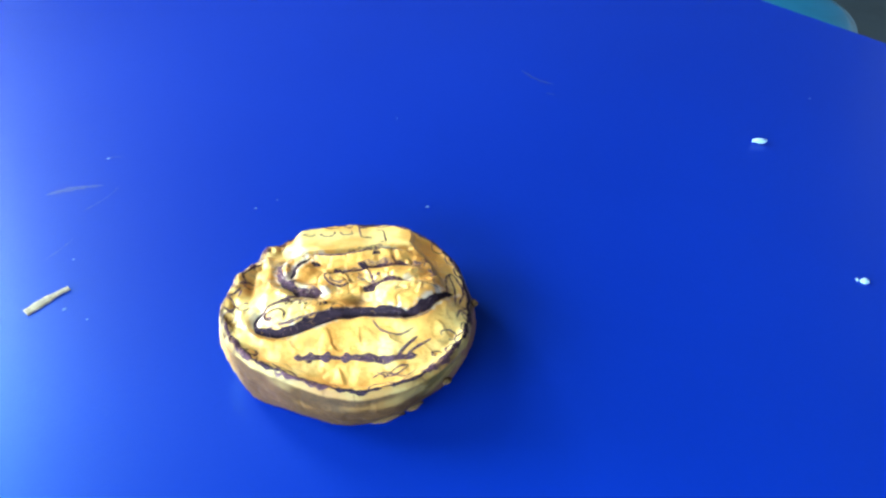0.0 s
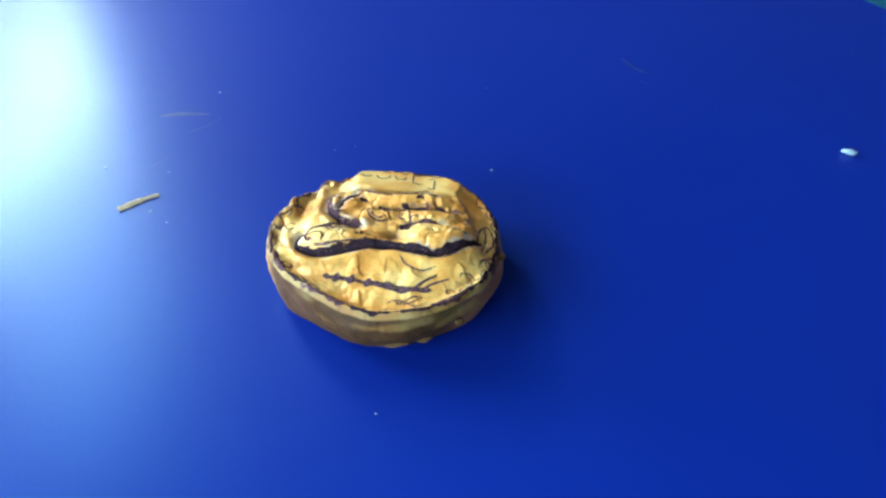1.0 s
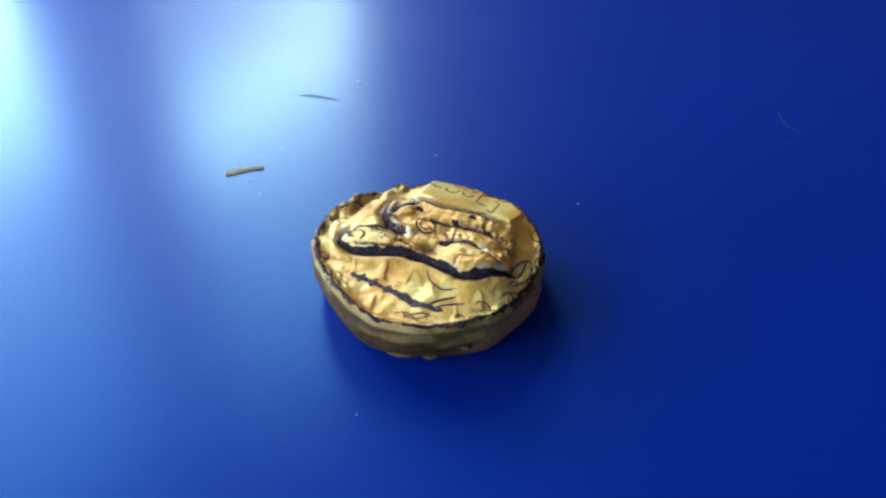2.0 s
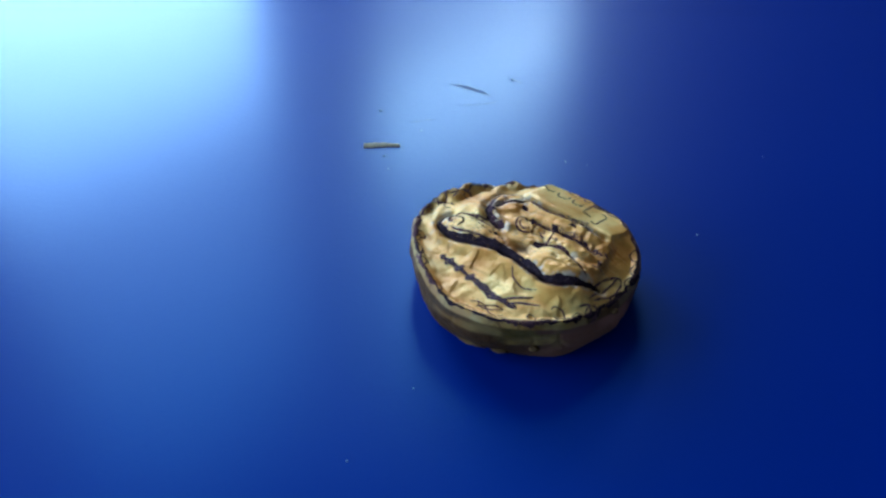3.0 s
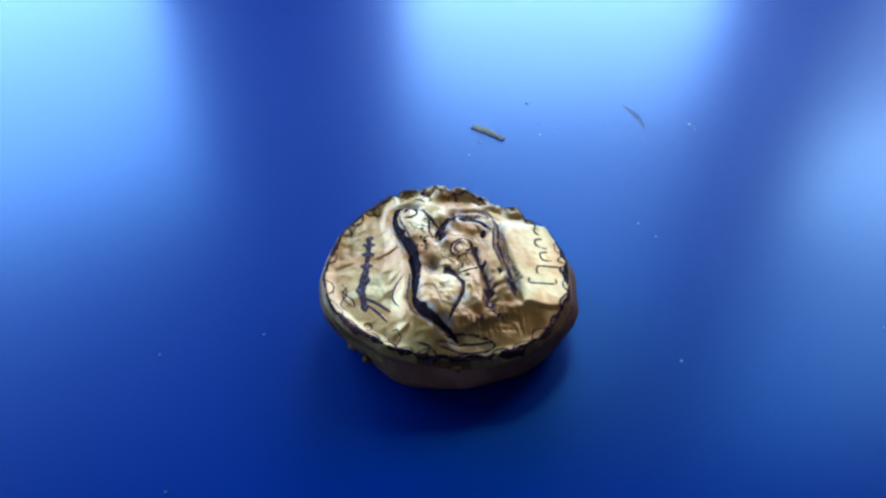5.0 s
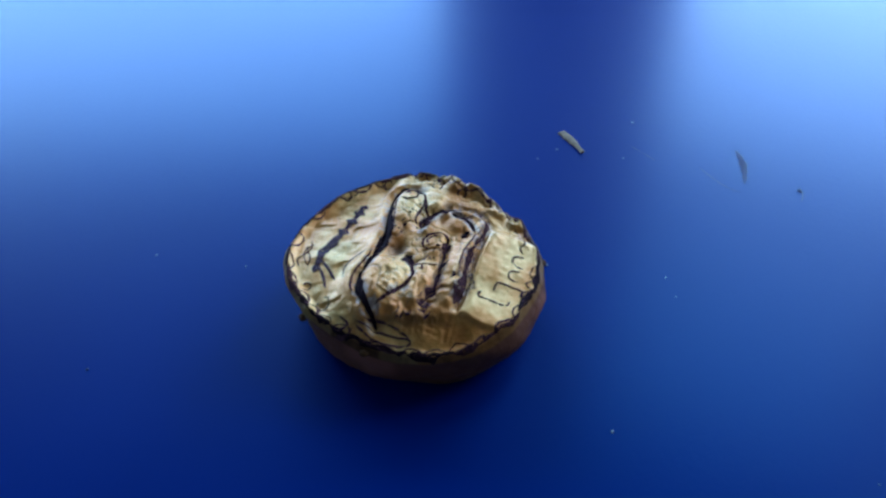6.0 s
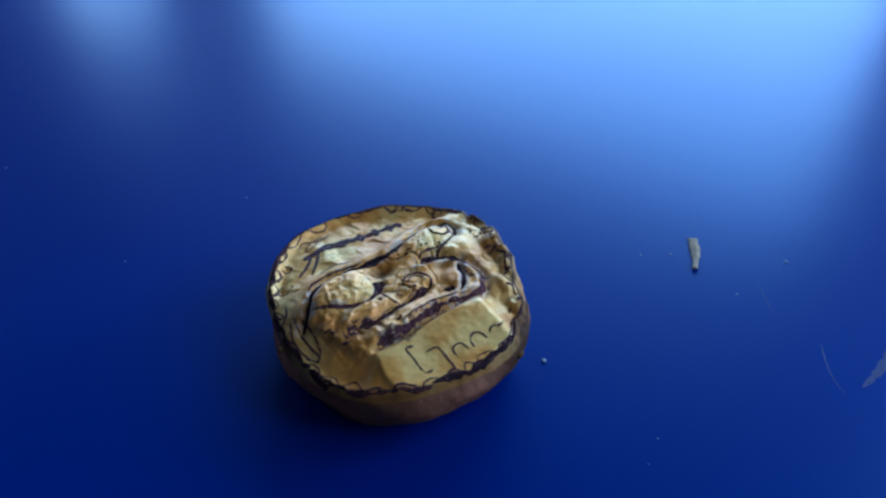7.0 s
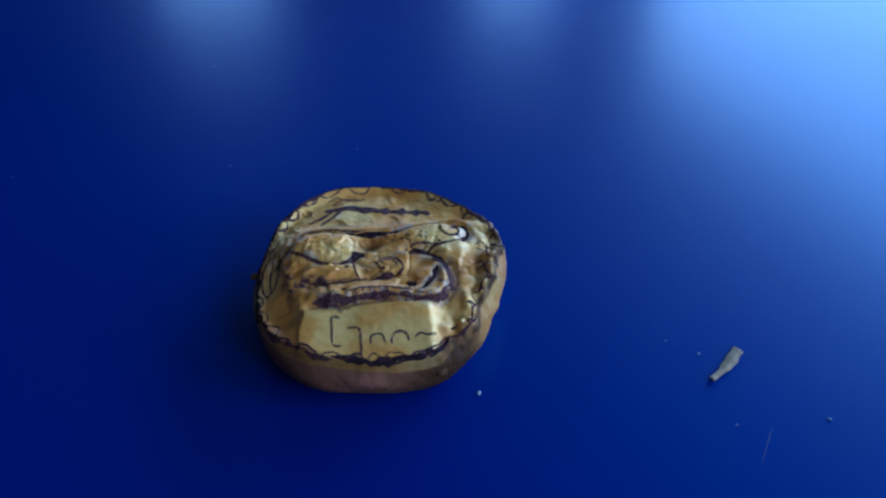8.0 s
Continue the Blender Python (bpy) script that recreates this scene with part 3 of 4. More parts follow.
def lump_mesh():
    seg, rings, walls = 460, 112, 26
    ang = np.linspace(0, 2 * np.pi, seg, endpoint=False) - np.pi
    rad = outline(ang)
    plump = waves(ang, RIM_RADIUS) + 0.40 * ripple(np.cos(ang) * 40, np.sin(ang) * 40, 11, 3) + 0.9 * np.exp(-((ang + 0.45) / 0.5) ** 2)
    verts = []
    f = np.r_[0.012, np.linspace(0.02, 1.0, rings - 1)]
    for k in f:
        x, y = LUMP_X + k * rad * np.cos(ang), LUMP_Y + k * rad * np.sin(ang)
        verts.append(np.stack([x, y, surface(x, y)], 1))
    edge = verts[-1][:, 2]
    belly = waves(ang, BELLY) - 1.0 * np.exp(-((np.mod(ang, 2 * np.pi) - 2.7) / 0.6) ** 2) - 0.8 * np.exp(-((ang + 0.8) / 0.55) ** 2)
    foot = waves(ang, FOOT)
    for i in range(1, walls + 1):
        t = i / walls
        z = edge * (1 - t)
        fold = 0.50 * ripple(ang * 38 + z, z * 1.6, 10.0, 31) + 0.30 * ripple(ang * 26, z * 1.5, 2.8, 32) + 0.14 * ripple(ang * 38, z, 1.3, 34) - 0.35 * np.exp(-(ripple(ang * 38, z * 1.6, 9, 33) / 0.07) ** 2)
        r = plump + (rad - plump) * max(0.0, 1 - 5 * t) + belly * 4 * t * (1 - t) + foot * t * (2 * t - 1) + fold * math.sin(math.pi * min(0.92, 0.08 + t))
        verts.append(np.stack([LUMP_X + r * np.cos(ang), LUMP_Y + r * np.sin(ang), np.maximum(z, 0)], 1))
    co = np.concatenate(verts)
    n = len(verts)
    faces = []
    for k in range(n - 1):
        for i in range(seg):
            j = (i + 1) % seg
            faces.append((k * seg + i, (k + 1) * seg + i, (k + 1) * seg + j, k * seg + j))
    faces.append(tuple(range(seg)))
    faces.append(tuple((n - 1) * seg + i for i in range(seg))[::-1])
    me = bpy.data.meshes.new("body")
    me.from_pydata(((co - (LUMP_X, LUMP_Y, 0)) / 1000).tolist(), [], faces)
    x, y, z = co.T
    a = np.arctan2(y - LUMP_Y, x - LUMP_X)
    rho = np.hypot(x - LUMP_X, y - LUMP_Y) / outline(a)
    side = np.repeat(np.r_[np.zeros(len(f)), np.ones(walls)], seg)
    figure, flat, ledge, cliff = masks(x, y)
    crumb = step_up(rho, 0.79, 0.89) * step_up(np.cos(a - 2.75), 0.55, 0.85) * (1 - side)
    along, across = np.where(side > 0, a * 17, x), np.where(side > 0, z * 0.5, y)
    patch = step_up(ripple(along, across, 6.0, 41) + 0.5 * ripple(along, across, 2.0, 42), -0.1, 0.7)
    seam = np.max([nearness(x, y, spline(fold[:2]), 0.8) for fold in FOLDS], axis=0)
    # creases, seams, cleft and east ledge carry painted shade besides the brown clay
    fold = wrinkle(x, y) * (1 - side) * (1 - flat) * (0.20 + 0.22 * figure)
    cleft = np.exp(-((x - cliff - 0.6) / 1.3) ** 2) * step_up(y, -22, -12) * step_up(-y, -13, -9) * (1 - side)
    # side browned extra dark against strong window light; west kept golden as if window-lit
    wear_shade = np.clip(fold + 0.70 * step_up(rho, 0.95, 0.98) * (1 - side) + crumb * (0.05 + 0.22 * step_up(ripple(x, y, 2.2, 43), -0.3, 0.5) + 0.22 * (1 - facets(x, y, 7.5, 21))) + side * (1 - 0.55 * step_up(np.cos(a - 2.95), 0.72, 0.95) * step_up(z, 1, 6)) * (1.0 - 0.16 * step_up(ripple(a * 12, z, 2.4, 47), 0.0, 0.7) * step_up(np.cos(a + 1.5), 0.55, 0.9) * step_up(z, 4, 11))
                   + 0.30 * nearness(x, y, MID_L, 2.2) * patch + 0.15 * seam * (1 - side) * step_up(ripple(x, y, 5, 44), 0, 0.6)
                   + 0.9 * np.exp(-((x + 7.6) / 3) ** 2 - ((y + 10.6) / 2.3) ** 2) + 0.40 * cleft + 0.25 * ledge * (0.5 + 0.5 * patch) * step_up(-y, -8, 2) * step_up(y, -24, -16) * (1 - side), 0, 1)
    chalk = np.zeros(len(co))
    for line, w in ((BAND_L, 2.5), (HOOK_L, 2.2), (BRANCH_L, 1.8), (INNER_L, 1.6)):
        near = nearness(x, y, line, w)
        chalk = np.maximum(chalk, step_up(near, 0.22, 0.6) * step_up(ripple(x, y, 3.2, 51) + 0.9 * ripple(x, y, 0.8, 52), 0.15, 0.45))
    flake = nearness(x, y, BRANCH_L, 3.0) * step_up(ripple(x, y, 2.6, 53) + 0.6 * ripple(x, y, 0.9, 54), 0.25, 0.7)
    flake = np.maximum(flake, nearness(x, y, HOOK_L[:len(HOOK_L) // 2], 3.2) * step_up(ripple(x, y, 2.2, 55) + 0.6 * ripple(x, y, 0.9, 56), 0.2, 0.7))
    flake = np.maximum(flake, nearness(x, y, BAND_L[:40], 3.4) * step_up(ripple(x, y, 2.2, 57) + 0.6 * ripple(x, y, 0.9, 58), 0.1, 0.6))
    chalk = np.maximum(chalk, flake) * (1 - side) * 0.48
    busy = (0.12 + 0.40 * figure) * (1 - 0.5 * side) * (1 - 0.9 * flat)
    spot = step_up(ripple(along, across, 3.0, 45) + 0.5 * ripple(along, across, 1.2, 46), -0.1, 0.5)
    lime = spot * np.maximum(np.exp(-((a + 0.75) / 0.28) ** 2) * step_up(rho, 0.90, 0.97) * step_up(z, 5, 9), 0.9 * np.exp(-((x - 17) / 5) ** 2 - ((y - 14) / 6) ** 2)) * 0.11
    # pinkish clay; east and north painted lighter in place of missing room light
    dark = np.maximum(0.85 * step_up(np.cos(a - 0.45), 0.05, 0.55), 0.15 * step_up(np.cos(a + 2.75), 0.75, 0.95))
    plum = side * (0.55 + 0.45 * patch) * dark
    for key, values in (("plum", plum), ("wear_shade", wear_shade), ("chalk", chalk), ("busy", busy), ("lime", lime), ("polish", flat * (1 - side))):
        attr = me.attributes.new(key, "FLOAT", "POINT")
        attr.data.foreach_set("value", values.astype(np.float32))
    for p in me.polygons:
        p.use_smooth = True
    me.validate()
    return me


lump = thing("carved_lump", LUMP_X / 1000, LUMP_Y / 1000, 0.0, "gold painted clay lump with carved relief and black ink lines", "carved ornament")

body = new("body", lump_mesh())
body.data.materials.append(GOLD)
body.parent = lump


def ink(name, line, width, parent=lump, ragged=0.25, seed=1, label="", lift=0.10, taper=0.6, mat=INK):
    """A painted stroke laid on the carved top; line in millimetres, width a number or a function of 0..1."""
    n = len(line)
    d = np.gradient(line, axis=0)
    d /= np.maximum(np.hypot(d[:, 0], d[:, 1]), 1e-6)[:, None]
    side = np.stack([-d[:, 1], d[:, 0]], 1)
    t = np.linspace(0, 1, n)
    w = np.array([width(v) if callable(width) else width for v in t]) * 0.62
    w = w * np.clip(np.minimum(t, 1 - t) * n * 0.35 / taper * 0.35 + 0.25, 0, 1)
    s = np.arange(n) * 0.35
    left = w * (1 + ragged * 0.6 * ripple(s, s * 0 + seed * 9.1, 1.1, seed) + ragged * ripple(s, s * 0 + seed * 3.3, 2.6, seed + 2))
    right = w * (1 + ragged * 0.6 * ripple(s, s * 0 + seed * 7.7, 1.1, seed + 3) + ragged * ripple(s, s * 0 + seed * 5.1, 2.6, seed + 4))
    across = np.r_[-1.0, np.linspace(-0.96, 0.96, 13 if np.max(w) > 1 else 5), 1.0]
    up = np.r_[-0.08, np.ones(len(across) - 2), -0.08] * lift
    bm = bmesh.new()
    rows = []
    for i in range(n):
        k = np.where(across < 0, left[i], right[i]) * across
        x, y = line[i, 0] + side[i, 0] * k, line[i, 1] + side[i, 1] * k
        z = surface(x, y) + up
        rows.append([bm.verts.new(((a - LUMP_X) / 1000, (b - LUMP_Y) / 1000, c / 1000)) for a, b, c in zip(x, y, z)])
    for lo, hi in zip(rows, rows[1:]):
        for i in range(len(across) - 1):
            bm.faces.new((lo[i], hi[i], hi[i + 1], lo[i + 1]))
    bmesh.ops.recalc_face_normals(bm, faces=bm.faces)
    return smooth(part(name, bm, mat, parent, label))


def bump_at(t, *peaks):
    """A width with swellings (at, height, reach) along a stroke."""
    return sum(h * math.exp(-((t - c) / w) ** 2) for c, h, w in peaks)


def band_width(t):
    return 0.8 + bump_at(t, (0.13, 0.6, 0.06), (0.30, 1.0, 0.09), (0.52, 1.8, 0.12), (0.66, 0.7, 0.05), (0.82, 1.4, 0.05))


ink("ink_band", BAND_L + np.array([0.0, 0.35]), band_width, ragged=0.32, seed=1, label="broad wavy black ink band in a groove", lift=0.2)
ink("ink_wash", HOOK_L, lambda t: 2.4 + 0.9 * math.sin(t * 9), ragged=0.7, seed=3, label="thin violet-brown wash", lift=0.05, mat=WASH)
ink("ink_wash", MID_L, lambda t: 1.6 + 1.8 * t, ragged=0.6, seed=5, label="thin violet-brown wash", lift=0.05, mat=WASH)
ink("ink_hook", HOOK_L, lambda t: 0.65 + bump_at(t, (0.06, 1.0, 0.05), (0.22, 1.2, 0.08), (0.40, 0.6, 0.08), (0.70, 0.4, 0.1), (0.92, 1.5, 0.06)), ragged=0.6, seed=4, label="hooked dark ink line", mat=PLUM_INK)
ink("ink_line", INNER_L, lambda t: 1.2 - 0.5 * t, ragged=0.6, seed=7)
ink("ink_line", BAND_L[34:96] + np.array([0.3, 2.0]), 0.45, seed=45, ragged=0.9, mat=THIN_INK)
ink("ink_line", BAND_L[110:165] + np.array([0.3, -1.9]), 0.45, seed=46, ragged=0.9, mat=THIN_INK)
ink("ink_line", HOOK_L[96:150] + np.array([0.0, -1.7]), 0.5, seed=44, ragged=0.9, mat=THIN_INK)
ink("ink_line", MID_L, lambda t: 0.7 + bump_at(t, (0.05, 1.0, 0.08), (0.75, 1.5, 0.15)), ragged=0.7, seed=8, mat=PLUM_INK)
ink("ink_line", BRANCH_L, lambda t: 1.5 - 1.0 * t, ragged=0.7, seed=9, mat=PLUM_INK)
ink("ink_line", spline([(-2.4, -4.2), (-3.0, -0.8), (-3.8, 2.2), (-5.0, 4.2)]), 0.4, seed=10, ragged=0.6, mat=PLUM_INK)
# jaw line from the band's head to the fork, the fork itself
ink("ink_line", spline([(-36.0, -13.4), (-34.0, -10.8), (-30.4, -9.0), (-26.6, -7.6), (-23.4, -5.4)]), 0.6, seed=12, ragged=0.8, mat=PLUM_INK)
ink("ink_line", spline([(-20.4, -8.0), (-22.6, -6.4), (-25.6, -4.4), (-28.2, -0.6), (-29.6, 2.0)]), lambda t: 0.9 + bump_at(t, (0.62, 1.6, 0.16)), seed=11, ragged=0.5)
ink("ink_line", spline([(-19.0, -8.4), (-22.2, -9.4), (-26.4, -8.8), (-31, -9.0)]), 0.6, seed=13, ragged=0.7, mat=THIN_INK)
ink("ink_ring", spline([(-29, -16.8), (-28.7, -14.2), (-30.6, -12.2), (-33.2, -12.6), (-34.2, -14.6), (-32.6, -16.6)]), 0.5, seed=14, label="small inked loop")
ink("ink_ring", spline([(-9.6, -3.0), (-12.2, -4.2), (-15.6, -2.6), (-16.8, 0.4), (-15.4, 2.6), (-13.2, 2.8)]), 0.55, seed=15, ragged=0.8, mat=PLUM_INK)
ink("ink_ring", spline([(-10.6, -1.8), (-12.8, -2.8), (-15.0, -1.2), (-15.2, 1.0)]), 0.5, seed=47, ragged=0.8, mat=THIN_INK)
ink("ink_blot", spline([(-5.6, -7.2), (-4.2, -6.0), (-2.4, -5.0)]), 2.6, seed=16, ragged=0.5)
ink("ink_blot", spline([(-20.4, 7.8), (-19.0, 7.0), (-17.6, 6.2)]), 1.9, seed=17, ragged=0.3)
ink("ink_blot", spline([(-6.4, 5.4), (-5.0, 4.4), (-3.4, 4.2)]), 1.5, seed=18, ragged=0.6)
ink("ink_blot", spline([(-1.8, 8.0), (-0.4, 8.8), (0.8, 8.2)]), 1.0, seed=19, ragged=0.6)
# thorned stroke with barbs and split tail
ink("comb_mark", spline(COMB), lambda t: 1.3 + bump_at(t, (0.02, 1.3, 0.04), (0.60, 1.5, 0.10), (0.74, 1.0, 0.06)), ragged=0.4, seed=20, label="barbed plum-brown ink stroke", mat=SHEEN_INK)
for i, (bx, by) in enumerate(((-22.4, -28.4), (-17.6, -29.2), (-12.8, -30.0))):
    ink("barb", spline([(bx - 0.3, by - 1.9), (bx, by), (bx + 0.3, by + 1.9)]), 2.2, seed=22 + i, ragged=0.5, lift=0.13, mat=SHEEN_INK)
ink("tail_mark", spline([(1.0, -31.8), (3.6, -28.6), (7.6, -24.6)]), 0.8, seed=26, mat=SHEEN_INK)
ink("tail_mark", spline([(3.4, -31.8), (6.6, -28.8), (11.2, -26.0)]), 0.7, seed=27, mat=SHEEN_INK)
ink("tail_mark", spline([(-5.0, -36.0), (-2.2, -37.9), (1.2, -37.0), (3.8, -34.9), (1.0, -35.2), (-3.4, -38.4)]), 0.32, seed=28, mat=THIN_INK)
ink("tail_mark", spline([(-6.4, -37.8), (-2.4, -36.6), (2.4, -38.6), (5.6, -36.6)]), 0.3, seed=48, mat=THIN_INK)
ink("arc_mark", spline([(-4.4, -19.2), (-2.0, -22.0), (2.4, -23.6), (7.0, -22.2)]), 0.38, seed=29, mat=THIN_INK)
# scribbled marks on the worn flat
for i, g in enumerate(([(1.0, 17.3), (3.2, 17.0), (3.2, 21.0), (3.0, 25.0), (0.8, 25.6)], [(-0.8, 20.4), (-3.9, 21.0), (-4.3, 24.9), (-4.2, 28.2), (-1.9, 27.9)],
                       [(-6.8, 26.2), (-7.2, 23.6), (-9.8, 23.3), (-10.9, 26.0)], [(-12.5, 26.4), (-12.6, 24.2), (-14.4, 22.8), (-16.4, 23.6), (-17.1, 25.8)],
                       [(-18.6, 25.1), (-20.3, 23.8), (-22.3, 24.8), (-24.4, 24.0)])):
    ink("letter_mark", spline(g), 0.42, seed=30 + i, ragged=0.4, taper=0.3, mat=THIN_INK)
# leaf scribble on the lower ledge
for i, g in enumerate(([(20.4, -13.4), (21.4, -7.0), (21.6, -2.4), (21.2, 2.0), (22.6, 2.6), (24.0, -1.8), (23.8, -7.4), (21.6, -12.6)], [(19.2, -11.2), (19.0, -5.8), (19.8, -0.4), (21.0, 2.4)], [(24.6, -10.6), (25.6, -4.4), (25.2, 1.0)],
                       [(20.0, -18.0), (21.6, -15.2), (23.4, -17.0), (22.6, -20.2)], [(22.4, -13.6), (24.4, -14.6), (24.6, -18.4)])):
    ink("leaf_mark", spline(g), 0.5, seed=40 + i, ragged=0.5, mat=THIN_INK)
# line round the rim, drawn in overlapping strokes and left out along the crumbled side
rng = random.Random(9)
at = -172.0
while at < 118:
    sweep = rng.uniform(12, 26)
    a = np.radians(np.linspace(at, at + sweep, 30))
    at += sweep * rng.uniform(0.70, 0.94)
    k = rng.uniform(0.957, 0.970) + 0.005 * ripple(a * 30, a * 0 + at, 3, 61) + rng.uniform(-0.008, 0.008) * np.linspace(-1, 1, 30)
    pts = np.stack([LUMP_X + k * outline(a) * np.cos(a), LUMP_Y + k * outline(a) * np.sin(a)], 1)
    bold = rng.uniform(0.50, 0.95)
    ink("rim_line", spline([tuple(p) for p in pts[::3]]), lambda t: bold * (0.55 + 0.9 * math.sin(math.pi * t) ** 0.7), seed=60 + int(at), ragged=0.75, mat=rng.choice((INK, INK, PLUM_INK)))
for i, deg in enumerate((126, 133, 141, 150, 158, 166, 176, 184)):
    a = radians(deg)
    r = rng.uniform(0.88, 0.95) * float(outline(np.array(math.atan2(math.sin(a), math.cos(a)))))
    x, y, turn = LUMP_X + r * math.cos(a), LUMP_Y + r * math.sin(a), a + rng.uniform(0.6, 2.2)
    ink("rim_blot", spline([(x - 1.3 * math.cos(turn), y - 1.3 * math.sin(turn)), (x, y), (x + 1.3 * math.cos(turn), y + 1.3 * math.sin(turn))]), rng.uniform(0.5, 1.0), seed=700 + i, ragged=0.8, mat=PLUM_INK)
# scale-like scallops hanging from the rim line, scribbled unevenly
rng = random.Random(5)
at = -178.0
while at < 178:
    step = rng.uniform(6.0, 14.0)
    a0, a1 = radians(at), radians(at + step * rng.uniform(0.85, 1.05))
    at += step
    if rng.random() < 0.15:
        continue
    depth, lean = rng.uniform(0.03, 0.075), rng.uniform(-1.0, 1.0)
    pts = []
    for j in range(8):
        u = j / 7
        a = a0 + (a1 - a0) * (u + 0.12 * lean * math.sin(math.pi * u))
        k = 0.972 - depth * math.sin(math.pi * u) ** 0.6 * rng.uniform(0.93, 1.07)
        r = k * float(outline(np.array(a)))
        pts.append((LUMP_X + r * math.cos(a), LUMP_Y + r * math.sin(a)))
    ink("scale_mark", spline(pts), rng.uniform(0.30, 0.55), seed=int(at) + 300, ragged=0.7, taper=0.3, mat=rng.choice((THIN_INK, THIN_INK, PLUM_INK)))
# a few loose curls farther in
for i, (x, y) in enumerate(((16.5, -24.5), (12.0, -31.5), (-38.0, -24.5), (-30.0, -33.5), (-40.0, -8.0), (-38.5, 0.5))):
    size, turn = rng.uniform(1.4, 2.4), rng.uniform(0, 6.28)
    pts = [(x + size * math.cos(turn + 0.75 * j) * rng.uniform(0.85, 1.15), y + 0.8 * size * math.sin(turn + 0.75 * j) * rng.uniform(0.85, 1.15)) for j in range(8)]
    ink("curl_mark", spline(pts), rng.uniform(0.3, 0.5), seed=500 + i, ragged=0.5, taper=0.3, mat=THIN_INK)
# dry hatching round the hook's bend, the branch and the end of the figure
for i in range(34):
    cx, cy, wide, tall = ((-26.5, 6.0, 2.5, 5.0), (-3, -1.0, 6, 2.5), (12, 6.5, 5, 4.0), (-21, -6.5, 4, 2.0), (15.5, -3.0, 3, 7.0), (-33.0, -14.5, 3, 3.0))[i % 6]
    x, y, turn, size = rng.gauss(cx, wide * 0.5), rng.gauss(cy, tall * 0.5), rng.gauss(0.25, 0.6), rng.uniform(1.0, 3.4)
    dx, dy = 0.5 * size * math.cos(turn), 0.5 * size * math.sin(turn)
    ink("hatch_mark", spline([(x - dx, y - dy), (x + rng.uniform(-0.4, 0.4), y + rng.uniform(-0.4, 0.4)), (x + dx, y + dy)]), rng.uniform(0.25, 0.75), seed=140 + i, ragged=0.8, mat=HATCH_INK)
# stippled dots beside the band
bm = bmesh.new()
for i in range(34):
    x, y = rng.gauss(-20.0, 3.4), rng.gauss(-12.0, 1.5)
    if i > 24:
        x, y = rng.gauss(-8.5, 2.0), rng.gauss(0.6, 1.2)
    z = float(surface(np.array([x]), np.array([y]))[0])
    bmesh.ops.create_uvsphere(bm, u_segments=7, v_segments=4, radius=rng.uniform(0.24, 0.46) / 1000,
                              matrix=Matrix.Translation(((x - LUMP_X) / 1000, (y - LUMP_Y) / 1000, z / 1000)) @ Matrix.Diagonal((1.2, 1, 0.45, 1)))
part("stipple_mark", bm, INK, lump)


def pebble(name, x, y, z, size, stretch, turn, mat, seed, parent=None, flat=0.6):
    """A small irregular crumb resting with its underside at z; metres."""
    bm = bmesh.new()
    bmesh.ops.create_icosphere(bm, subdivisions=2, radius=1)
    for v in bm.verts:
        k = 1 + 0.35 * noise.noise(v.co * 1.4 + Vector((seed * 3.1, seed, 0))) + 0.12 * noise.noise(v.co * 3.5 + Vector((seed, 0, seed)))
        v.co = Vector((v.co.x * k * size * stretch, v.co.y * k * size, v.co.z * k * size * flat))
    bmesh.ops.rotate(bm, verts=bm.verts, cent=(0, 0, 0), matrix=Matrix.Rotation(turn, 3, "Z"))
    low = min(v.co.z for v in bm.verts)
    bmesh.ops.translate(bm, verts=bm.verts, vec=(0, 0, -low))
    ob = part(name, bm, mat, parent)
    ob.location = (x, y, z)
    return smooth(ob)


# nubs of clay squeezed out of the side
for i, (deg, t, size, long) in enumerate(((-4, 0.12, 1.1, 1.3), (112.5, 0.30, 1.2, 1.3), (-80, 0.80, 1.5, 3.6), (-47, 0.62, 1.1, 1.5), (-64, 0.86, 1.2, 2.4))):
    a = np.array(radians(deg))
    r = float(outline(a) + waves(a, BELLY) * 4 * t * (1 - t) + waves(a, FOOT) * t * (2 * t - 1)) - 0.25 * size
    z = float(waves(a, RIM_HEIGHT)) * (1 - t)
    pebble("nub", r * math.cos(a) / 1000, r * math.sin(a) / 1000, (z - 0.4 * size) / 1000, size / 1000, long, radians(deg + 90), BARE, i + 2, lump, 0.7)

# ---- crumbs and marks on the table ----
def crumb(x, y, size, mat=CRUMB, stretch=1.35, label="tiny white crumb lying on the blue table", turn=0.0, seed=1, flat=0.42, name="crumb"):
    return tagged(pebble(name, x / 1000, y / 1000, 0.0, size / 1000, stretch, turn, mat, seed, None, flat), label, "crumb", "crumbs on the table")


WHITE = ((23.1, 60.1, 0.40), (-35.4, 30.2, 0.62), (-40.8, 68.5, 0.24))
GREY = ((211.8, 119.3, 0.4), (-92.2, 15.8, 0.3), (-102, 47, 0.3), (-100.1, 21.7, 0.45), (125.8, -87.5, 0.34), (-6.4, -63.4, 0.3), (-2.8, -94.3, 0.32), (45.3, -87.4, 0.34), (62, -168.8, 0.36), (-32.9, 72.3, 0.24))
for i, (x, y, s) in enumerate(WHITE):
    crumb(x, y, s, seed=i + 3, turn=i * 1.3)
for i, (x, y, s) in enumerate(GREY):
    crumb(x, y, s, DUST, seed=i + 13, turn=i * 1.3, label="tiny dull grey crumb lying on the blue table")
crumb(169.8, 85.6, 1.5, CRUMB, 2.2, "white rice-like grain lying on the blue table", radians(-12), 21, 0.75, "grain")
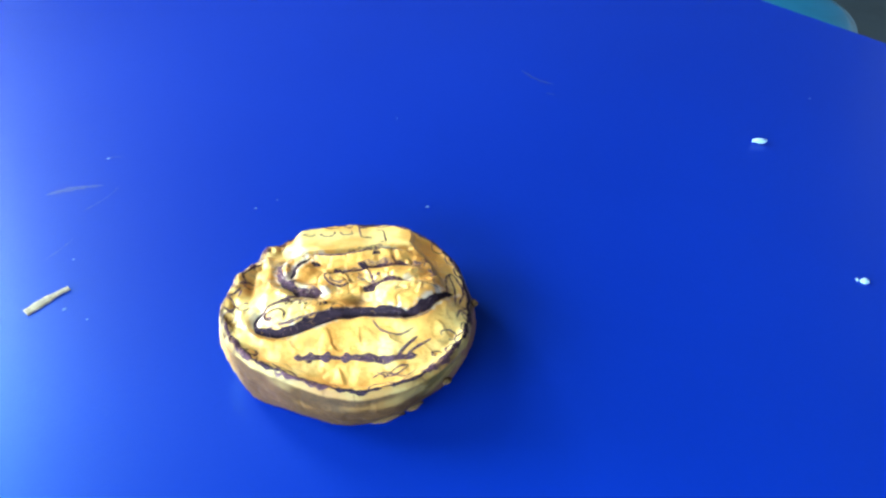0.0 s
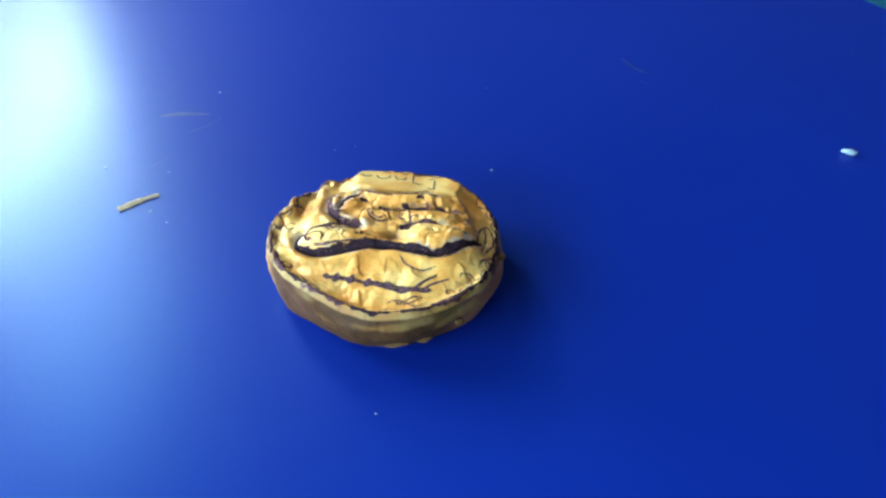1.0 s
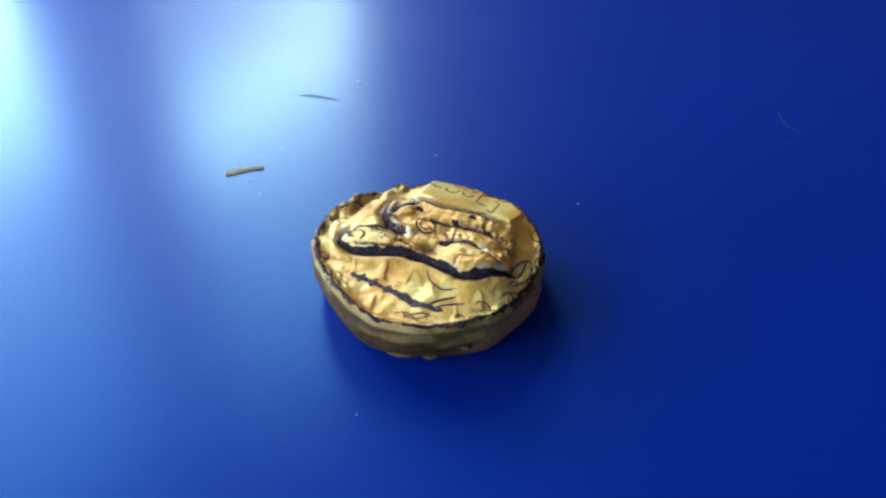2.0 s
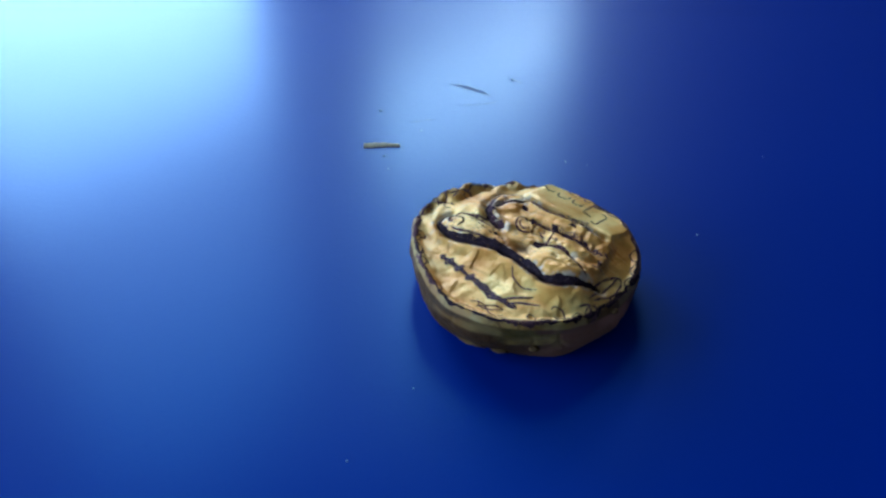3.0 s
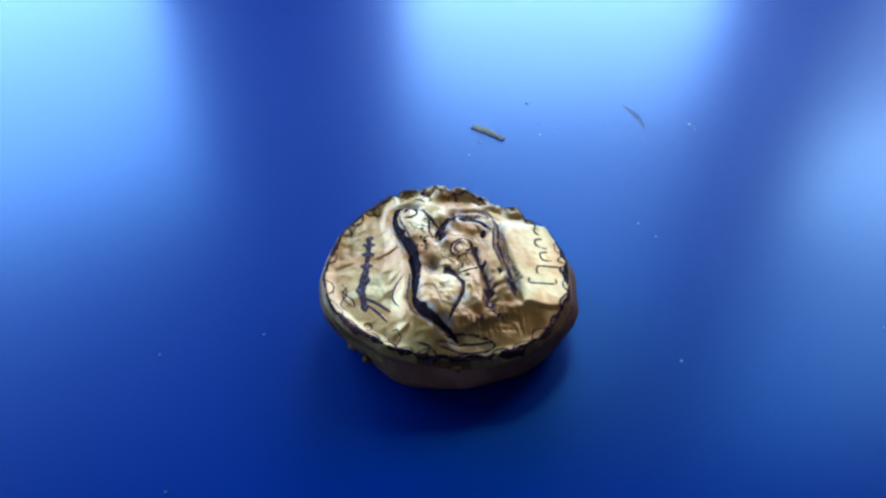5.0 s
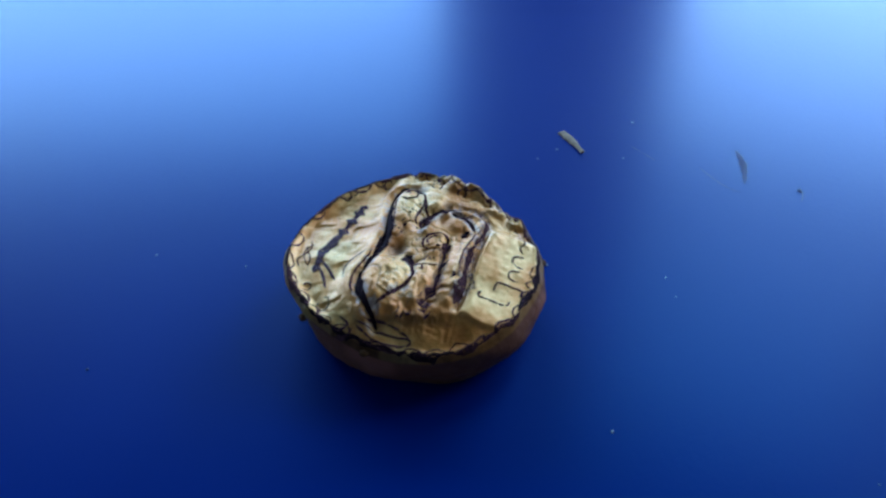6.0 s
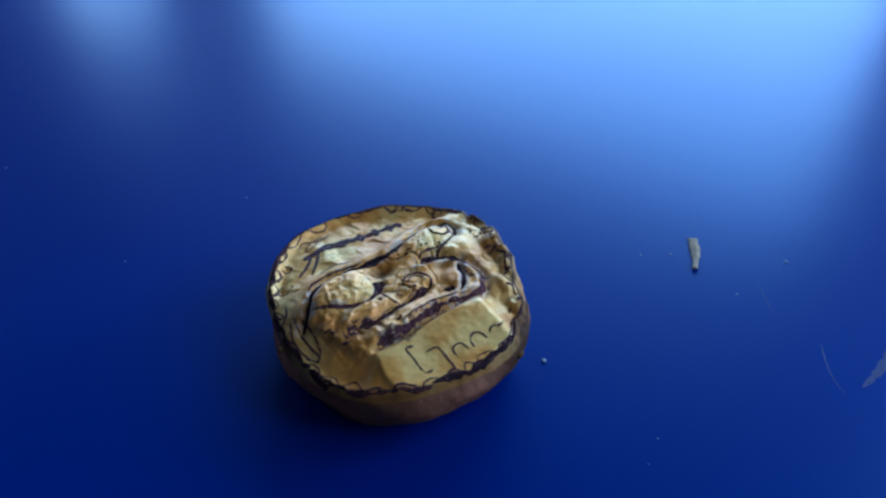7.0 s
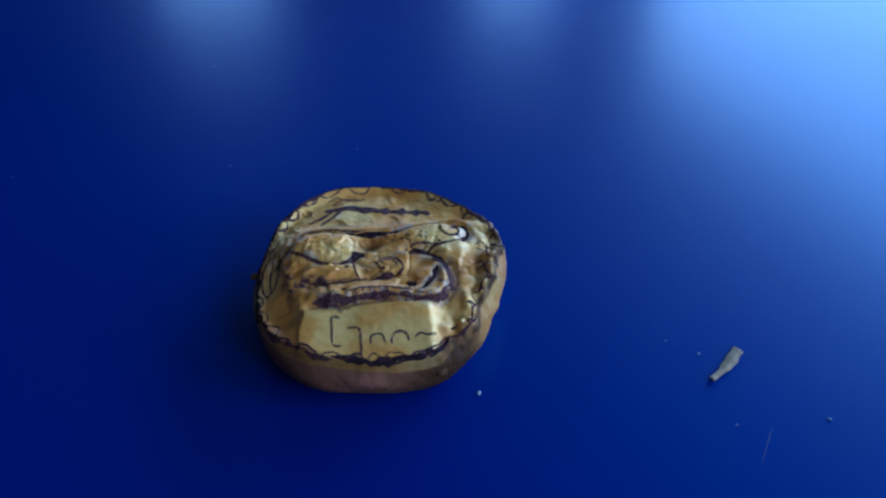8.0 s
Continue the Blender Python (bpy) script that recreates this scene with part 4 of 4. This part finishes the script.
crumb(164.1, -3.7, 1.5, CRUMB, 1.1, "small broken white crumb on the blue table", 0.4, 22)
crumb(162.2, -2.4, 0.7, CRUMB, 1.1, "tiny white crumb lying on the blue table", 0.4, 23)
for i, (x, y, s) in enumerate(((-127.2, 47.4, 0.55), (-100, 110.8, 0.6), (19.5, 127.2, 0.3))):
    crumb(x, y, s, DUST, 1.1, "tiny dark crumb lying on the blue table", 0.3, 30 + i)


def splinter():
    """A flat dry splinter, wider at one end, a little curled."""
    bm = bmesh.new()
    n, rows = 18, []
    for i in range(n + 1):
        t = i / n
        x = (t - 0.5) * 15.2
        w = 1.75 - 0.25 * t - 0.75 * float(step_up(np.array(t), 0.55, 0.66)) + 0.3 * float(ripple(np.array(x), np.array(2.0), 1.6, 71))
        z0 = 0.12 + 0.5 * (t - 0.3) ** 2
        bend = 0.9 * math.sin(t * 2.6)
        rows.append([bm.verts.new(((x) / 1000, (bend + s * w) / 1000, (z0 + h) / 1000)) for s, h in ((-1, 0), (-0.8, 0.5), (0.2, 0.8), (0.9, 0.55), (1, 0), (0, -0.1))])
    for lo, hi in zip(rows, rows[1:]):
        for i in range(6):
            j = (i + 1) % 6
            bm.faces.new((lo[i], hi[i], hi[j], lo[j]))
    bm.faces.new(rows[0])
    bm.faces.new(rows[-1][::-1])
    bmesh.ops.recalc_face_normals(bm, faces=bm.faces)
    ob = part("splinter", bm, WOOD)
    ob.matrix_world = pose(-0.1060, 0.0262, 0.0, 0, 0, 40.2)
    return tagged(ob, "thin brown wood splinter lying on the blue table", "splinter")


splinter()


def scuff(points, width, seed):
    """A dull mark in the table's gloss."""
    line = spline(points, 0.5)
    d = np.gradient(line, axis=0)
    d /= np.maximum(np.hypot(d[:, 0], d[:, 1]), 1e-6)[:, None]
    bm = bmesh.new()
    rows = []
    for i, (p, q) in enumerate(zip(line, d)):
        t = i / (len(line) - 1)
        w = 0.5 * width * (0.25 + math.sin(math.pi * t) ** 0.6) * (1 + 0.5 * float(ripple(np.array(i * 0.5), np.array(seed * 2.0), 1.5, seed)))
        rows.append([bm.verts.new(((p[0] - q[1] * w * s) / 1000, (p[1] + q[0] * w * s) / 1000, TOP + h)) for s, h in ((-1, 0.00001), (0, 0.00006), (1, 0.00001))])
    for lo, hi in zip(rows, rows[1:]):
        for i in range(2):
            bm.faces.new((lo[i], hi[i], hi[i + 1], lo[i + 1]))
    bmesh.ops.recalc_face_normals(bm, faces=bm.faces)
    bmesh.ops.rotate(bm, verts=bm.verts, cent=(0, 0, 0), matrix=Matrix.Rotation(-TABLE_TURN, 3, "Z"))
    return part("scuff", bm, SCUFF, table, "dull scratch")


scuff([(-119.5, 88), (-112.8, 90.6), (-105, 91.6), (-99, 91.8)], 2.0, 1)
scuff([(-104.4, 75), (-98.4, 81), (-94.8, 86), (-93, 90.6)], 0.35, 2)
scuff([(-111.2, 48.2), (-107.6, 53.6), (-104, 59)], 0.3, 3)
scuff([(-102.2, 111), (-98.4, 112), (-94.4, 111.6)], 0.45, 4)
scuff([(85, 165), (90, 155), (97, 148.5)], 1.3, 5)
scuff([(91, 141), (95, 139)], 0.7, 6)
